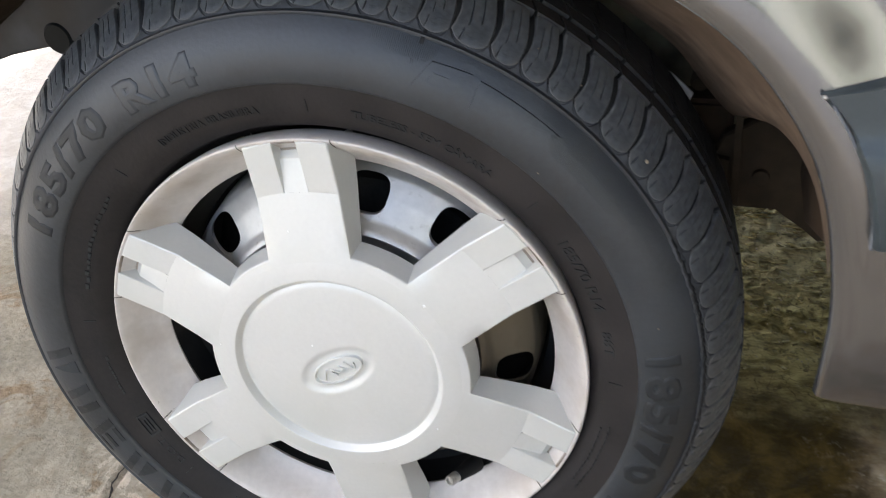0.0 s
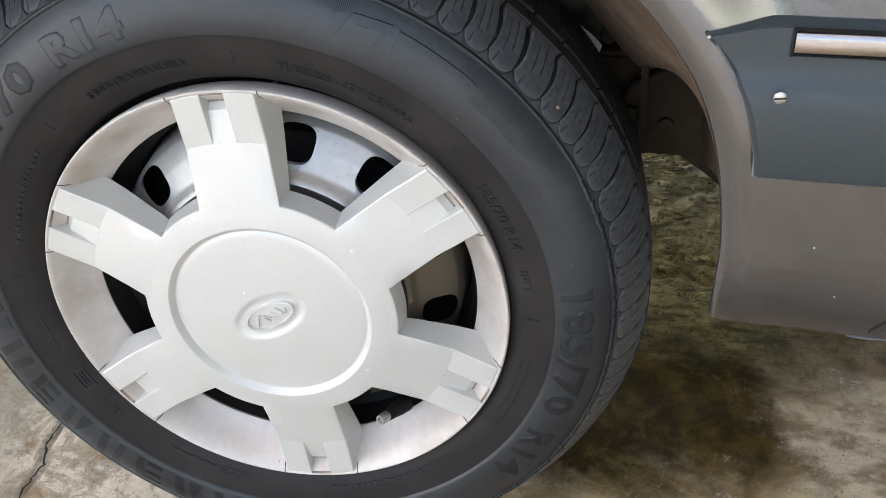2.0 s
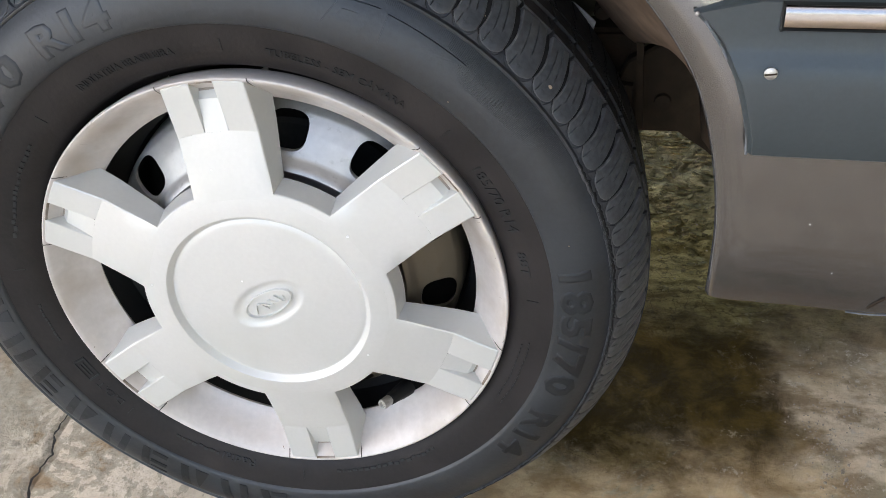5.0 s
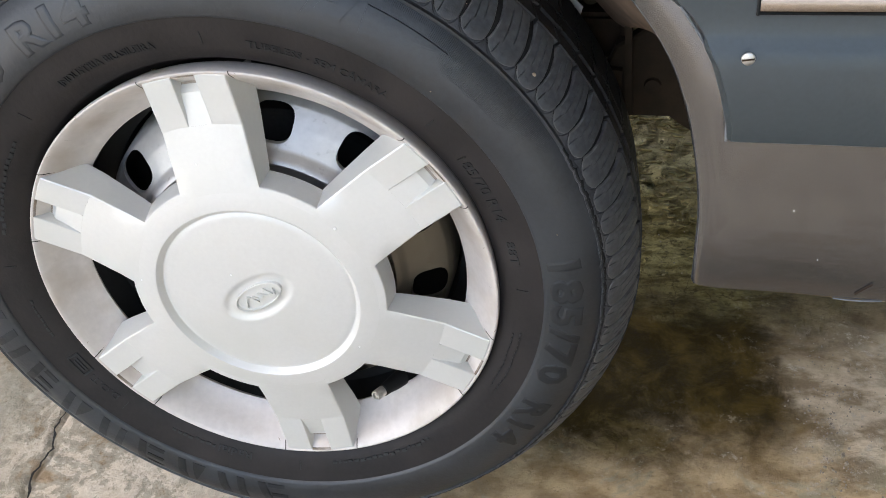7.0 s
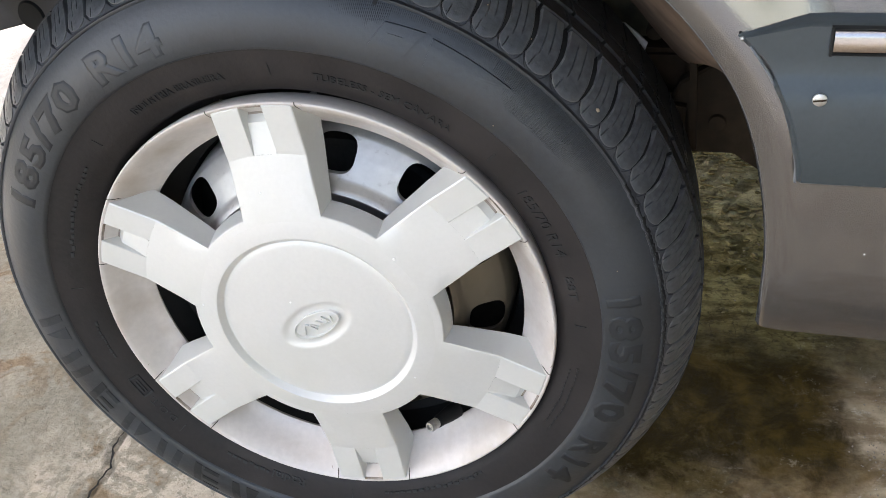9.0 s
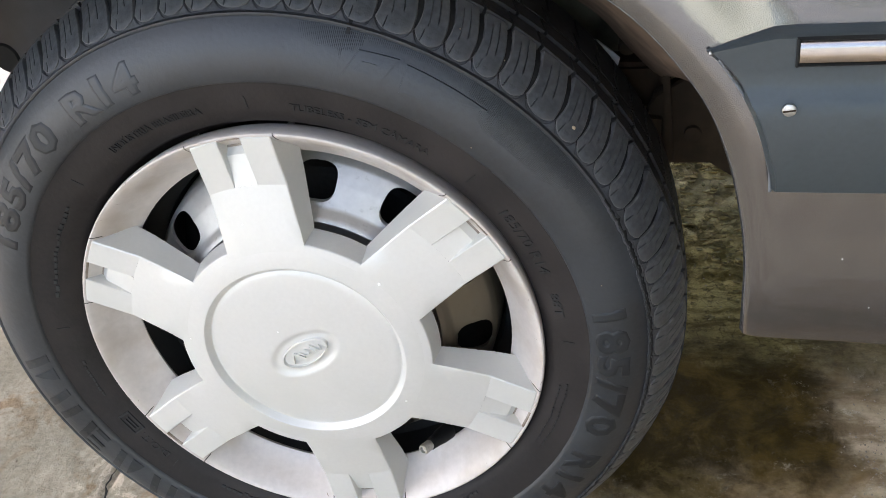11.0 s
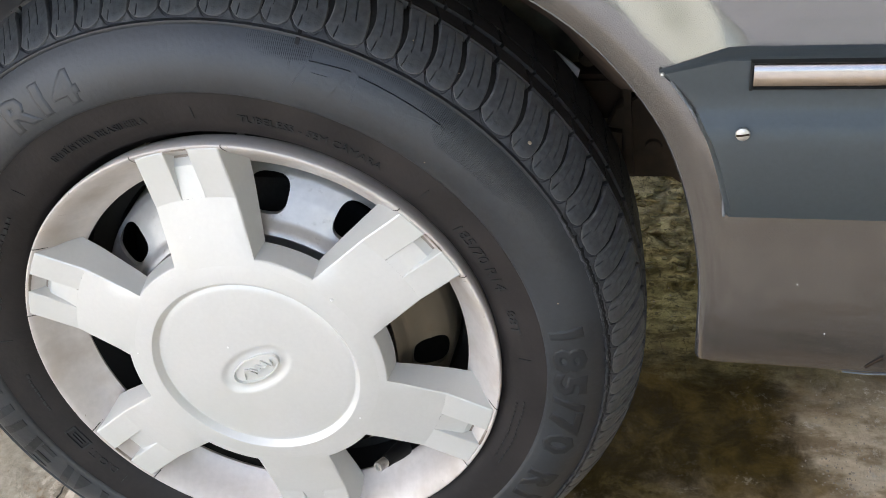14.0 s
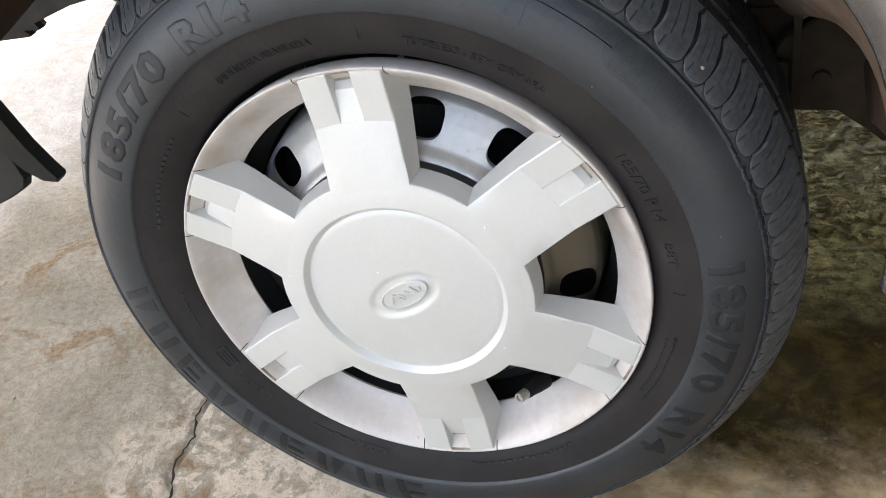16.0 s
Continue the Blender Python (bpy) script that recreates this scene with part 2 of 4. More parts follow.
    # moss, thick under the car, with tufts towards the tyre's foot
    tuft = calc("MULTIPLY", calc("MULTIPLY", span(xs, 0.20, 0.26), span(xs, 0.36, 0.30)), calc("MULTIPLY", calc("MULTIPLY", span(ys, 0.07, 0.11), span(ys, 0.18, 0.14)), span(mid, 0.50, 0.56)))
    flat = n.new("ShaderNodeMapping")
    flat.inputs["Scale"].default_value = (0.45, 1.3, 1.0)
    l.new(tc.outputs["Object"], flat.inputs["Vector"])
    st = n.new("ShaderNodeTexNoise")
    st.inputs["Scale"].default_value, st.inputs["Detail"].default_value, st.inputs["Roughness"].default_value = 40, 12, 0.72
    l.new(flat.outputs["Vector"], st.inputs["Vector"])
    streak = st.outputs["Fac"]
    moss = calc("MAXIMUM", calc("MULTIPLY", span(xs, 0.0, 0.12), span(ys, 0.29, 0.43)), calc("MULTIPLY", tuft, 0.08))
    green = blend(span(streak, 0.38, 0.60), (0.170, 0.127, 0.036), (0.50, 0.40, 0.160))
    green = blend(calc("MULTIPLY", span(fleck, 0.56, 0.66), span(ys, 0.42, 0.72, 0.12, 1.0)), green, (0.60, 0.53, 0.36))
    green = blend(calc("MULTIPLY", span(ys, 0.46, 0.80), span(streak, 0.34, 0.58, 0.25, 0.85)), green, (0.66, 0.57, 0.34))
    green = blend(calc("MULTIPLY", span(grain, 0.47, 0.37), 0.6), green, (0.022, 0.015, 0.005))
    green = blend(calc("MULTIPLY", seam, span(mid, 0.42, 0.60, 0.05, 0.6)), green, (0.020, 0.013, 0.004))
    col = blend(moss, col, green)
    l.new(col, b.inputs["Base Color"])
    l.new(span(broad, 0.3, 0.7, 0.6, 0.95), b.inputs["Roughness"])
    b.inputs["Specular IOR Level"].default_value = 0.08
    bp = n.new("ShaderNodeBump")
    bp.inputs["Strength"].default_value, bp.inputs["Distance"].default_value = 0.9, 0.005
    l.new(calc("MULTIPLY", calc("ADD", calc("MULTIPLY", grain, 0.8), flake), calc("ADD", calc("MULTIPLY", moss, 4.0), span(brown, 0.1, 0.8, 1.0, 0.45))), bp.inputs["Height"])
    l.new(bp.outputs["Normal"], b.inputs["Normal"])
    MATS["concrete"] = m


concrete_material()


def crust_material():
    """Dry olive moss crust, each plate of its own tone."""
    mat("moss_crust", (0.265, 0.212, 0.098), 0.9, 0, 0.45, 150, 1.4, (0.12, 0.092, 0.034), 90, 0.47, spec=0.1)
    nt = MATS["moss_crust"].node_tree
    b = nt.nodes["Principled BSDF"]
    old = b.inputs["Base Color"].links[0].from_socket
    geo = nt.nodes.new("ShaderNodeNewGeometry")
    ramp = nt.nodes.new("ShaderNodeValToRGB")
    for e, c in zip(ramp.color_ramp.elements, ((0.72, 0.70, 0.62, 1), (1.3, 1.33, 1.5, 1))):
        e.color = c
    mid = ramp.color_ramp.elements.new(0.75)
    mid.color = (1.05, 1.05, 1.0, 1)
    mix = nt.nodes.new("ShaderNodeMix")
    mix.data_type, mix.blend_type = "RGBA", "MULTIPLY"
    mix.inputs["Factor"].default_value = 1.0
    nt.links.new(geo.outputs["Random Per Island"], ramp.inputs["Fac"])
    nt.links.new(old, mix.inputs["A"])
    nt.links.new(ramp.outputs["Color"], mix.inputs["B"])
    nt.links.new(mix.outputs["Result"], b.inputs["Base Color"])


crust_material()

# ---- small builders ----
H_AXLE, CAMBER, STEER, SIDE = 0.298, -2.4, -5.02, 0.0885


def mesh_of(name, bm, material, angle=35):
    me = bpy.data.meshes.new(name)
    bmesh.ops.recalc_face_normals(bm, faces=bm.faces)
    bm.to_mesh(me)
    bm.free()
    me.materials.append(MATS[material])
    for f in me.polygons:
        f.use_smooth = True
    me.set_sharp_from_angle(angle=radians(angle))
    return me


def part(name, bm, material, parent=None, label="", m=None, angle=35):
    me = bm if isinstance(bm, bpy.types.Mesh) else mesh_of(name, bm, material, angle)
    ob = new(name, me)
    if parent is not None:
        ob.parent = parent
    if m is not None:
        ob.matrix_basis = m
    return tagged(ob, label)


def grid(bm, rows):
    """Quads between rows of points; returns the vertices."""
    vs = [[bm.verts.new(p) for p in r] for r in rows]
    for a, b in zip(vs, vs[1:]):
        for i in range(len(a) - 1):
            bm.faces.new((a[i], a[i + 1], b[i + 1], b[i]))
    return vs


def polar(r, a, o):
    """Wheel space: radius, angle in degrees, metres outward of the rim plane."""
    return Vector((r * math.cos(radians(a)), -o, r * math.sin(radians(a))))


def lathe(bm, profile, a0=0.0, a1=360.0, n=96):
    closed = abs(a1 - a0) >= 359.99
    rows = [[polar(r, a0 + (a1 - a0) * i / n, o) for i in range(n + (0 if closed else 1))] for r, o in profile]
    vs = [[bm.verts.new(p) for p in r] for r in rows]
    for a, b in zip(vs, vs[1:]):
        k = len(a)
        for i in range(k if closed else k - 1):
            bm.faces.new((a[i], a[(i + 1) % k], b[(i + 1) % k], b[i]))
    return vs


def box(bm, x0, x1, y0, y1, z0, z1):
    v = [bm.verts.new((x, y, z)) for x in (x0, x1) for y in (y0, y1) for z in (z0, z1)]
    for f in ((0, 1, 3, 2), (4, 6, 7, 5), (0, 4, 5, 1), (2, 3, 7, 6), (0, 2, 6, 4), (1, 5, 7, 3)):
        bm.faces.new([v[i] for i in f])


def lerp_table(table, x):
    if x <= table[0][0]:
        return table[0][1]
    for (a, va), (b, vb) in zip(table, table[1:]):
        if x <= b:
            return va + (vb - va) * (x - a) / (b - a)
    return table[-1][1]


def slab(bm, pts, y, thick, lean=0.0):
    """A plate with the outline pts (along, height), thick across the car, edges rounded by a chamfer."""
    c = Vector((sum(p[0] for p in pts) / len(pts), 0, sum(p[1] for p in pts) / len(pts)))
    loops = []
    for dy, k in ((0.0, 0.97), (0.15, 1.0), (0.85, 1.0), (1.0, 0.97)):
        loops.append([bm.verts.new((c.x + (u - c.x) * k, y + dy * thick + lean * (z - c.z), c.z + (z - c.z) * k)) for u, z in pts])
    n = len(pts)
    for a, b in zip(loops, loops[1:]):
        for i in range(n):
            bm.faces.new((a[i], a[(i + 1) % n], b[(i + 1) % n], b[i]))
    bm.faces.new(loops[0][::-1])
    bm.faces.new(loops[-1])


# ---- ground ----
def build_ground():
    def axis(lo, hi, step, far):
        inner = list(np.arange(lo, hi + step / 2, step))
        out, d = [], step
        x = hi
        while x < far:
            d *= 1.35
            x += d
            out.append(x)
        back, d, x = [], step, lo
        while x > -far:
            d *= 1.35
            x -= d
            back.append(x)
        return back[::-1] + inner + out

    xs, ys = axis(-1.2, 0.85, 0.005, 60), axis(-0.3, 1.0, 0.005, 60)
    crack = [(-0.318, -0.17), (-0.312, -0.07), (-0.319, -0.017), (-0.332, 0.012), (-0.337, 0.026), (-0.333, 0.045), (-0.331, 0.066), (-0.342, 0.090), (-0.341, 0.116), (-0.330, 0.150)]
    crack2 = [(0.30, 0.62), (0.36, 0.56), (0.40, 0.47), (0.47, 0.43)]

    def near(px, py, line):
        best = 9
        for (ax, ay), (bx, by) in zip(line, line[1:]):
            t = max(0, min(1, ((px - ax) * (bx - ax) + (py - ay) * (by - ay)) / ((bx - ax) ** 2 + (by - ay) ** 2)))
            best = min(best, math.hypot(px - ax - t * (bx - ax), py - ay - t * (by - ay)))
        return best

    verts = []
    for y in ys:
        for x in xs:
            z = 0.0
            if -1.4 < x < 1.0 and -0.45 < y < 1.2:
                v = Vector((x, y, 0))
                rough = 1.0 + 2.6 * max(0, min(1, (y - 0.3) / 0.2)) * max(0, min(1, (x - 0.05) / 0.2))
                plate = max(0, min(1, (y - 0.36) / 0.12)) * max(0, min(1, (x - 0.15) / 0.1))
                if plate:
                    d = noise.voronoi(v * 36 + 0.6 * noise.noise_vector(v * 40))[0]
                    z += plate * (0.0030 * min(1, (d[1] - d[0]) * 5.0) + 0.0015 * noise.noise(v * 17)) - 0.003 * plate
                z += rough * (0.0016 * noise.noise(v * 9) + 0.0013 * noise.noise(v * 38) + 0.0010 * noise.noise(v * 80)) - 0.001
                if x < -0.25 and y < 0.4:
                    d = near(x + 0.006 * noise.noise(v * 40), y, crack)
                    z -= 0.006 * max(0, 1 - d / 0.007)
                if x > 0.2 and y > 0.35:
                    d = near(x + 0.02 * noise.noise(v * 25), y + 0.01 * noise.noise(v * 50), crack2)
                    z -= 0.008 * max(0, 1 - d / 0.009)
            verts.append((x, y, z))
    k = len(xs)
    faces = [(j * k + i, j * k + i + 1, (j + 1) * k + i + 1, (j + 1) * k + i) for j in range(len(ys) - 1) for i in range(k - 1)]
    me = bpy.data.meshes.new("ground")
    me.from_pydata(verts, [], faces)
    me.materials.append(MATS["concrete"])
    for f in me.polygons:
        f.use_smooth = True
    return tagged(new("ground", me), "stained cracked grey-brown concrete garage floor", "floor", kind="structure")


floor = build_ground()


def build_crack(pts, width, seed):
    """A jagged open crack, its dirt-filled bottom lying in the floor."""
    rnd = random.Random(seed)
    line = []
    for (ax, ay), (bx, by) in zip(pts, pts[1:]):
        steps = max(2, int(math.hypot(bx - ax, by - ay) / 0.006))
        for i in range(steps):
            t = i / steps
            line.append((ax + (bx - ax) * t + rnd.uniform(-0.0022, 0.0022), ay + (by - ay) * t + rnd.uniform(-0.0015, 0.0015)))
    bm = bmesh.new()
    lo, hi = [], []
    for i, (px, py) in enumerate(line):
        w = width * rnd.uniform(0.35, 1.2) * min(1, 4 * i / len(line) + 0.3, 4 * (1 - i / len(line)) + 0.2)
        lo.append((px - w / 2, py, 0.0006))
        hi.append((px + w / 2, py, 0.0006))
    grid(bm, [lo, hi])
    tagged(part("crack", bm, "crack_dirt", floor), "dark crack in the concrete", kind="structure")


build_crack([(-0.318, -0.17), (-0.312, -0.07), (-0.319, -0.017), (-0.332, 0.012), (-0.337, 0.026), (-0.333, 0.045), (-0.331, 0.066), (-0.342, 0.090), (-0.341, 0.116), (-0.330, 0.150)], 0.0036, 3)


def build_grit():
    """Loose flakes of concrete and grit lying about."""
    rnd = random.Random(11)
    bm = bmesh.new()
    for i in range(900):
        zone = i % 3
        if zone == 0:
            px, py = (rnd.gauss(0.498, 0.018) if i % 2 else 0.49 + abs(rnd.gauss(0.0, 0.08))), rnd.gauss(0.15, 0.06)
        elif zone == 1:
            px, py = rnd.uniform(0.26, 0.55), rnd.uniform(0.40, 0.85)
        else:
            px, py = rnd.uniform(-0.75, -0.2), rnd.uniform(-0.15, 0.5)
        size = rnd.uniform(0.0005, 0.0014) * (1.7 if rnd.random() < 0.08 else 1)
        n = rnd.randint(5, 7)
        turn = rnd.uniform(0, 6)
        low, top = [], []
        for k in range(n):
            a = turn + 2 * math.pi * k / n
            q = size * rnd.uniform(0.6, 1.3)
            low.append(bm.verts.new((px + q * math.cos(a), py + q * math.sin(a), -0.001)))
            top.append(bm.verts.new((px + 0.7 * q * math.cos(a), py + 0.7 * q * math.sin(a), size * 0.28)))
        for k in range(n):
            bm.faces.new((low[k], low[(k + 1) % n], top[(k + 1) % n], top[k]))
        bm.faces.new(top)
    tagged(part("grit", bm, "grit_stone"), "loose pale flakes of concrete and grit", "grit", kind="stuff")


build_grit()


def build_moss_crust():
    """Curled, lifting plates of dried moss and dirt on the floor beneath the car."""
    rnd = random.Random(21)
    verts, faces = [], []
    for i in range(760):
        f = rnd.random() ** 0.8
        px, py = rnd.uniform(0.20, 0.62), 0.37 + 0.55 * f
        big = 0.55 + 0.75 * f
        a, b = rnd.uniform(0.0035, 0.012) * big, rnd.uniform(0.0022, 0.0065) * big
        turn, tilt = rnd.gauss(0.0, 0.5), rnd.uniform(0.04, 0.26)
        thick = rnd.uniform(0.0007, 0.0020) * big
        n = rnd.randint(11, 15)
        base = len(verts)
        lift = 0.0004 + 0.0022 * noise.noise(Vector((px * 30, py * 30, 0)))
        for level, grow in ((0, 0.86), (1, 1.0), (2, 0.9)):
            for k in range(n):
                t = 2 * math.pi * k / n
                q = grow * (0.78 + 0.55 * noise.noise(Vector((math.cos(t) * 1.3, math.sin(t) * 1.3, i * 1.7))) + 0.35 * noise.noise(Vector((math.cos(t) * 3.5, math.sin(t) * 3.5, i * 2.3))))
                u, v = a * q * math.cos(t), b * q * math.sin(t)
                z = lift - v * tilt + (-0.0012, 0.55 * thick, thick)[level]
                verts.append((px + u * math.cos(turn) - v * math.sin(turn), py + u * math.sin(turn) + v * math.cos(turn), max(z, -0.002)))
        for lv in range(2):
            for k in range(n):
                c, d = base + lv * n + k, base + lv * n + (k + 1) % n
                faces.append((c, d, d + n, c + n))
        faces.append(tuple(base + 2 * n + k for k in range(n)))
    me = bpy.data.meshes.new("moss_crust")
    me.from_pydata(verts, [], faces)
    me.materials.append(MATS["moss_crust"])
    tagged(new("moss_crust", me), "cracked lifting crust of olive moss on the concrete", "moss", kind="stuff")


build_moss_crust()


# ---- unseen walls and roof round the car, added to shape light and reflections ----
def build_unseen_garage():
    bm = bmesh.new()
    box(bm, 2.6, 2.8, -1.6, 2.6, 0, 2.5)
    tagged(part("unseen_wall_east", bm, "wall_paint"), "unseen grey wall added to dim the rear side", "wall", kind="structure")
    bm = bmesh.new()
    box(bm, 1.30, 2.8, -1.75, -1.6, 0, 2.5)
    tagged(part("unseen_wall_south", bm, "wall_cream"), "unseen dull cream wall added to block light from the right", "wall", kind="structure")
    # two assumed sunlit walls, there only as reflections in the fender's flare
    bm = bmesh.new()
    box(bm, 2.6, 2.8, -9.0, -4.5, 0, 2.9)
    tagged(part("reflect_wall_far", bm, "reflect_wall_far"), "unseen pale green-cream wall added to reflect in the fender", "wall", kind="structure")
    bm = bmesh.new()
    box(bm, 2.55, 2.8, -4.5, -1.75, 0, 2.7)
    tagged(part("reflect_wall_near", bm, "wall_green"), "unseen dull green wall added to reflect in the fender", "wall", kind="structure")
    bm = bmesh.new()
    box(bm, -2.9, 2.8, -1.6, 2.6, 2.5, 2.62)
    tagged(part("ceiling", bm, "roof_sheet"), "unseen plain pale roof slab added to block the sky", "ceiling", kind="structure")


build_unseen_garage()

# ---- the wheel ----
SPOKE0, SPOKE_N = 35.5, 6
car = new("car")
car.matrix_world = pose(0, 0, 0, 0, 0, STEER)
tagged(car, "silver-beige car with dark rubbing strip and silver-covered wheel", "car")
HUB = pose(0, 0, 0, 0, 0, STEER).inverted() @ pose(0, 0, H_AXLE, CAMBER, 0, 0)


def hub_part(name, bm, material, label="", m=None, angle=35):
    """A part of the car that sits in the wheel's own space."""
    return part(name, bm, material, car, label, HUB if m is None else HUB @ m, angle)


SIDEWALL = [(0.180, -0.034), (0.1868, -0.026), (0.1890, -0.0150), (0.1925, -0.0065), (0.205, 0.0003), (0.216, 0.0036), (0.2250, 0.0056), (0.2262, 0.0060), (0.2272, 0.0078),
            (0.2290, 0.0086), (0.2360, 0.0100), (0.2460, 0.0098), (0.2560, 0.0070), (0.2640, 0.0024), (0.2690, -0.0012), (0.2698, -0.0004), (0.2714, -0.0006), (0.2722, -0.0036),
            (0.2760, -0.0085), (0.2810, -0.0155), (0.2870, -0.0245), (0.2920, -0.0345), (0.2945, -0.0460), (0.2955, -0.0600), (0.2960, -0.0825)]
MID = -0.0825


def side_o(r):
    return lerp_table(SIDEWALL, r)


def settle(v):
    """The tyre's foot flattens on the ground."""
    low = -H_AXLE - 0.0045
    z = v.z
    if z < -0.2:
        v.z -= 0.0085 * ((-0.2 - z) / 0.1) ** 2
    v.z = max(v.z, low)
    if z < -0.2:
        v.y -= 0.004 * ((-0.2 - z) / 0.1) ** 2 * (1 if v.y < 0.07 else -1)
    return v


def build_tyre():
    full = SIDEWALL + [(r, 2 * MID - o) for r, o in SIDEWALL[-2::-1]]
    i_band, i_bead, i_out = 7, 17, 21
    bm = bmesh.new()
    lathe(bm, full[i_out - 3:], n=180)
    for v in bm.verts:
        settle(v.co)
    tyre = hub_part("tyre", bm, "rubber_dark", "worn black rubber tyre with dusty sidewall", pose(-0.0015, 0, 0.0045), angle=50)
    bm = bmesh.new()
    lathe(bm, full[:i_band + 1], n=180)
    for v in bm.verts:
        settle(v.co)
    part("bead_band", bm, "rubber_band", tyre, "brownish black inner sidewall band", angle=50)
    bm = bmesh.new()
    lathe(bm, full[i_band:i_bead + 1], n=180)
    for v in bm.verts:
        settle(v.co)
    part("sidewall", bm, "rubber_side", tyre, "dusty blue-grey outer sidewall", angle=60)
    bm = bmesh.new()
    lathe(bm, full[i_bead:i_out - 2], n=180)
    for v in bm.verts:
        settle(v.co)
    part("shoulder", bm, "rubber_shoulder", tyre, "scuffed grey tyre shoulder", angle=60)
    return tyre


tyre = build_tyre()


# tread blocks on the outer shoulder: five widths that follow one another round the tyre
LUG_TOP = [(0.2700, -0.0018), (0.2730, -0.0040), (0.2752, -0.0058), (0.2782, -0.0088), (0.2828, -0.0142), (0.2868, -0.0200), (0.2905, -0.0260), (0.2940, -0.0320), (0.2965, -0.0372), (0.2978, -0.0415)]
# grooves that end each run of five blocks, in degrees, and the widths within a run
RUNS = [107.1, 85.1, 63.0, 40.3, 18.0, -4.3] + [-4.3 - 248.6 / 11 * k for k in range(1, 12)]
SHARES = (0.191, 0.182, 0.182, 0.199, 0.246)
U_LOW, U_RISE = 0.2732, 0.0048


def scallop(s):
    """Radius of a block's rounded foot across its width, s from -1 to 1."""
    return U_LOW + U_RISE * abs(s + 0.06) ** 2.4


def lug_mesh(wide):
    """One shoulder block: a rounded foot, curved sides that open into the groove, fine sipes."""
    bm = bmesh.new()
    cols = (-1, -0.95, -0.8, -0.55, -0.36, -0.32, -0.28, 0.0, 0.26, 0.30, 0.34, 0.42, 0.46, 0.50, 0.7, 0.86, 0.93, 1)
    vs_ = (0.0, 0.02, 0.06, 0.12, 0.20, 0.27, 0.36, 0.46, 0.56, 0.68, 0.80, 0.90, 1.0)
    top, base = [], []
    for v in vs_:
        half = wide * 0.5 * (0.945 - 0.17 * v)
        mid = 0.15 * v + 1.15 * v * v - 0.30 * math.sin(v * 3.1)
        nr, no = (0.55, 0.83) if v < 0.5 else (0.9, 0.42)
        row = []
        for s in cols:
            sag = 0.0011 if abs(s) == 1 or v == 0 else 0.0004 * s * s
            if s == 0.46 and 0.03 < v < 0.24 or s == 0.30 and 0.42 < v < 0.85 or s == -0.32 and 0.5 < v < 0.95:
                sag = 0.0019
            r = scallop(s) + (0.2978 - scallop(s)) * v
            row.append(polar(r - nr * sag, mid + half * s, lerp_table(LUG_TOP, r) - no * sag))
        top.append(row)
        depth = 0.0016 + 0.0062 * min(1, v * 1.6)
        ends = []
        for s in (-1, 1):
            r = scallop(s) + (0.2978 - scallop(s)) * v
            ends.append(polar(r - nr * depth, mid + half * s * 1.03, lerp_table(LUG_TOP, r) - no * depth))
        base.append(ends)
    vs = grid(bm, top)
    lo = [[bm.verts.new(p), bm.verts.new(q)] for p, q in base]
    n = len(vs_)
    for i in range(n - 1):
        bm.faces.new((vs[i][0], vs[i + 1][0], lo[i + 1][0], lo[i][0]))
        bm.faces.new((vs[i][-1], lo[i][1], lo[i + 1][1], vs[i + 1][-1]))
    foot = [bm.verts.new(p.co + Vector((0, 0.0018, 0))) for p in vs[0]]
    for i in range(len(cols) - 1):
        bm.faces.new((vs[0][i], foot[i], foot[i + 1], vs[0][i + 1]))
    bm.faces.new([*vs[-1][::-1], lo[-1][0], lo[-1][1]])
    # rubbed edge along one side and round the foot, paler to paint the lit wall
    edge = {f for row in vs for f in row[-1].link_faces} | {f for v in vs[0] for f in v.link_faces}
    for f in edge:
        f.material_index = 1
    me = mesh_of("tread_block", bm, "rubber_tread", 40)
    me.materials.append(MATS["rubber_scuff_lit"])
    return me


def lug_places():
    """Each block's kind, its middle and its width in degrees, clockwise."""
    out = []
    for a0, a1 in zip(RUNS, RUNS[1:]):
        a = a0
        for kind, share in enumerate(SHARES):
            w = (a0 - a1) * share
            out.append((kind, a - w / 2, w))
            a -= w
    return out


def worn_edges(name, dust):
    """Dust and scuffing that gathers on raised edges."""
    nt = MATS[name].node_tree
    n, l = nt.nodes, nt.links
    b = n["Principled BSDF"]
    old = b.inputs["Base Color"].links[0].from_socket
    geo, ramp, mix = n.new("ShaderNodeNewGeometry"), n.new("ShaderNodeMapRange"), n.new("ShaderNodeMix")
    ramp.inputs["From Min"].default_value, ramp.inputs["From Max"].default_value, ramp.inputs["To Max"].default_value = 0.5, 0.62, 0.8
    l.new(geo.outputs["Pointiness"], ramp.inputs["Value"])
    mix.data_type = "RGBA"
    l.new(ramp.outputs["Result"], mix.inputs["Factor"])
    l.new(old, mix.inputs["A"])
    mix.inputs["B"].default_value = (*dust, 1)
    l.new(mix.outputs["Result"], b.inputs["Base Color"])


worn_edges("rubber_tread", (0.14, 0.14, 0.135))
lugs = [lug_mesh(22.4 * share) for share in SHARES]
for kind, a, wide in lug_places():
    if 250 < a % 360 < 290:
        continue
    part("tread_block", lugs[kind], "", tyre, m=pose(0, 0, 0, 0, -a, 0))


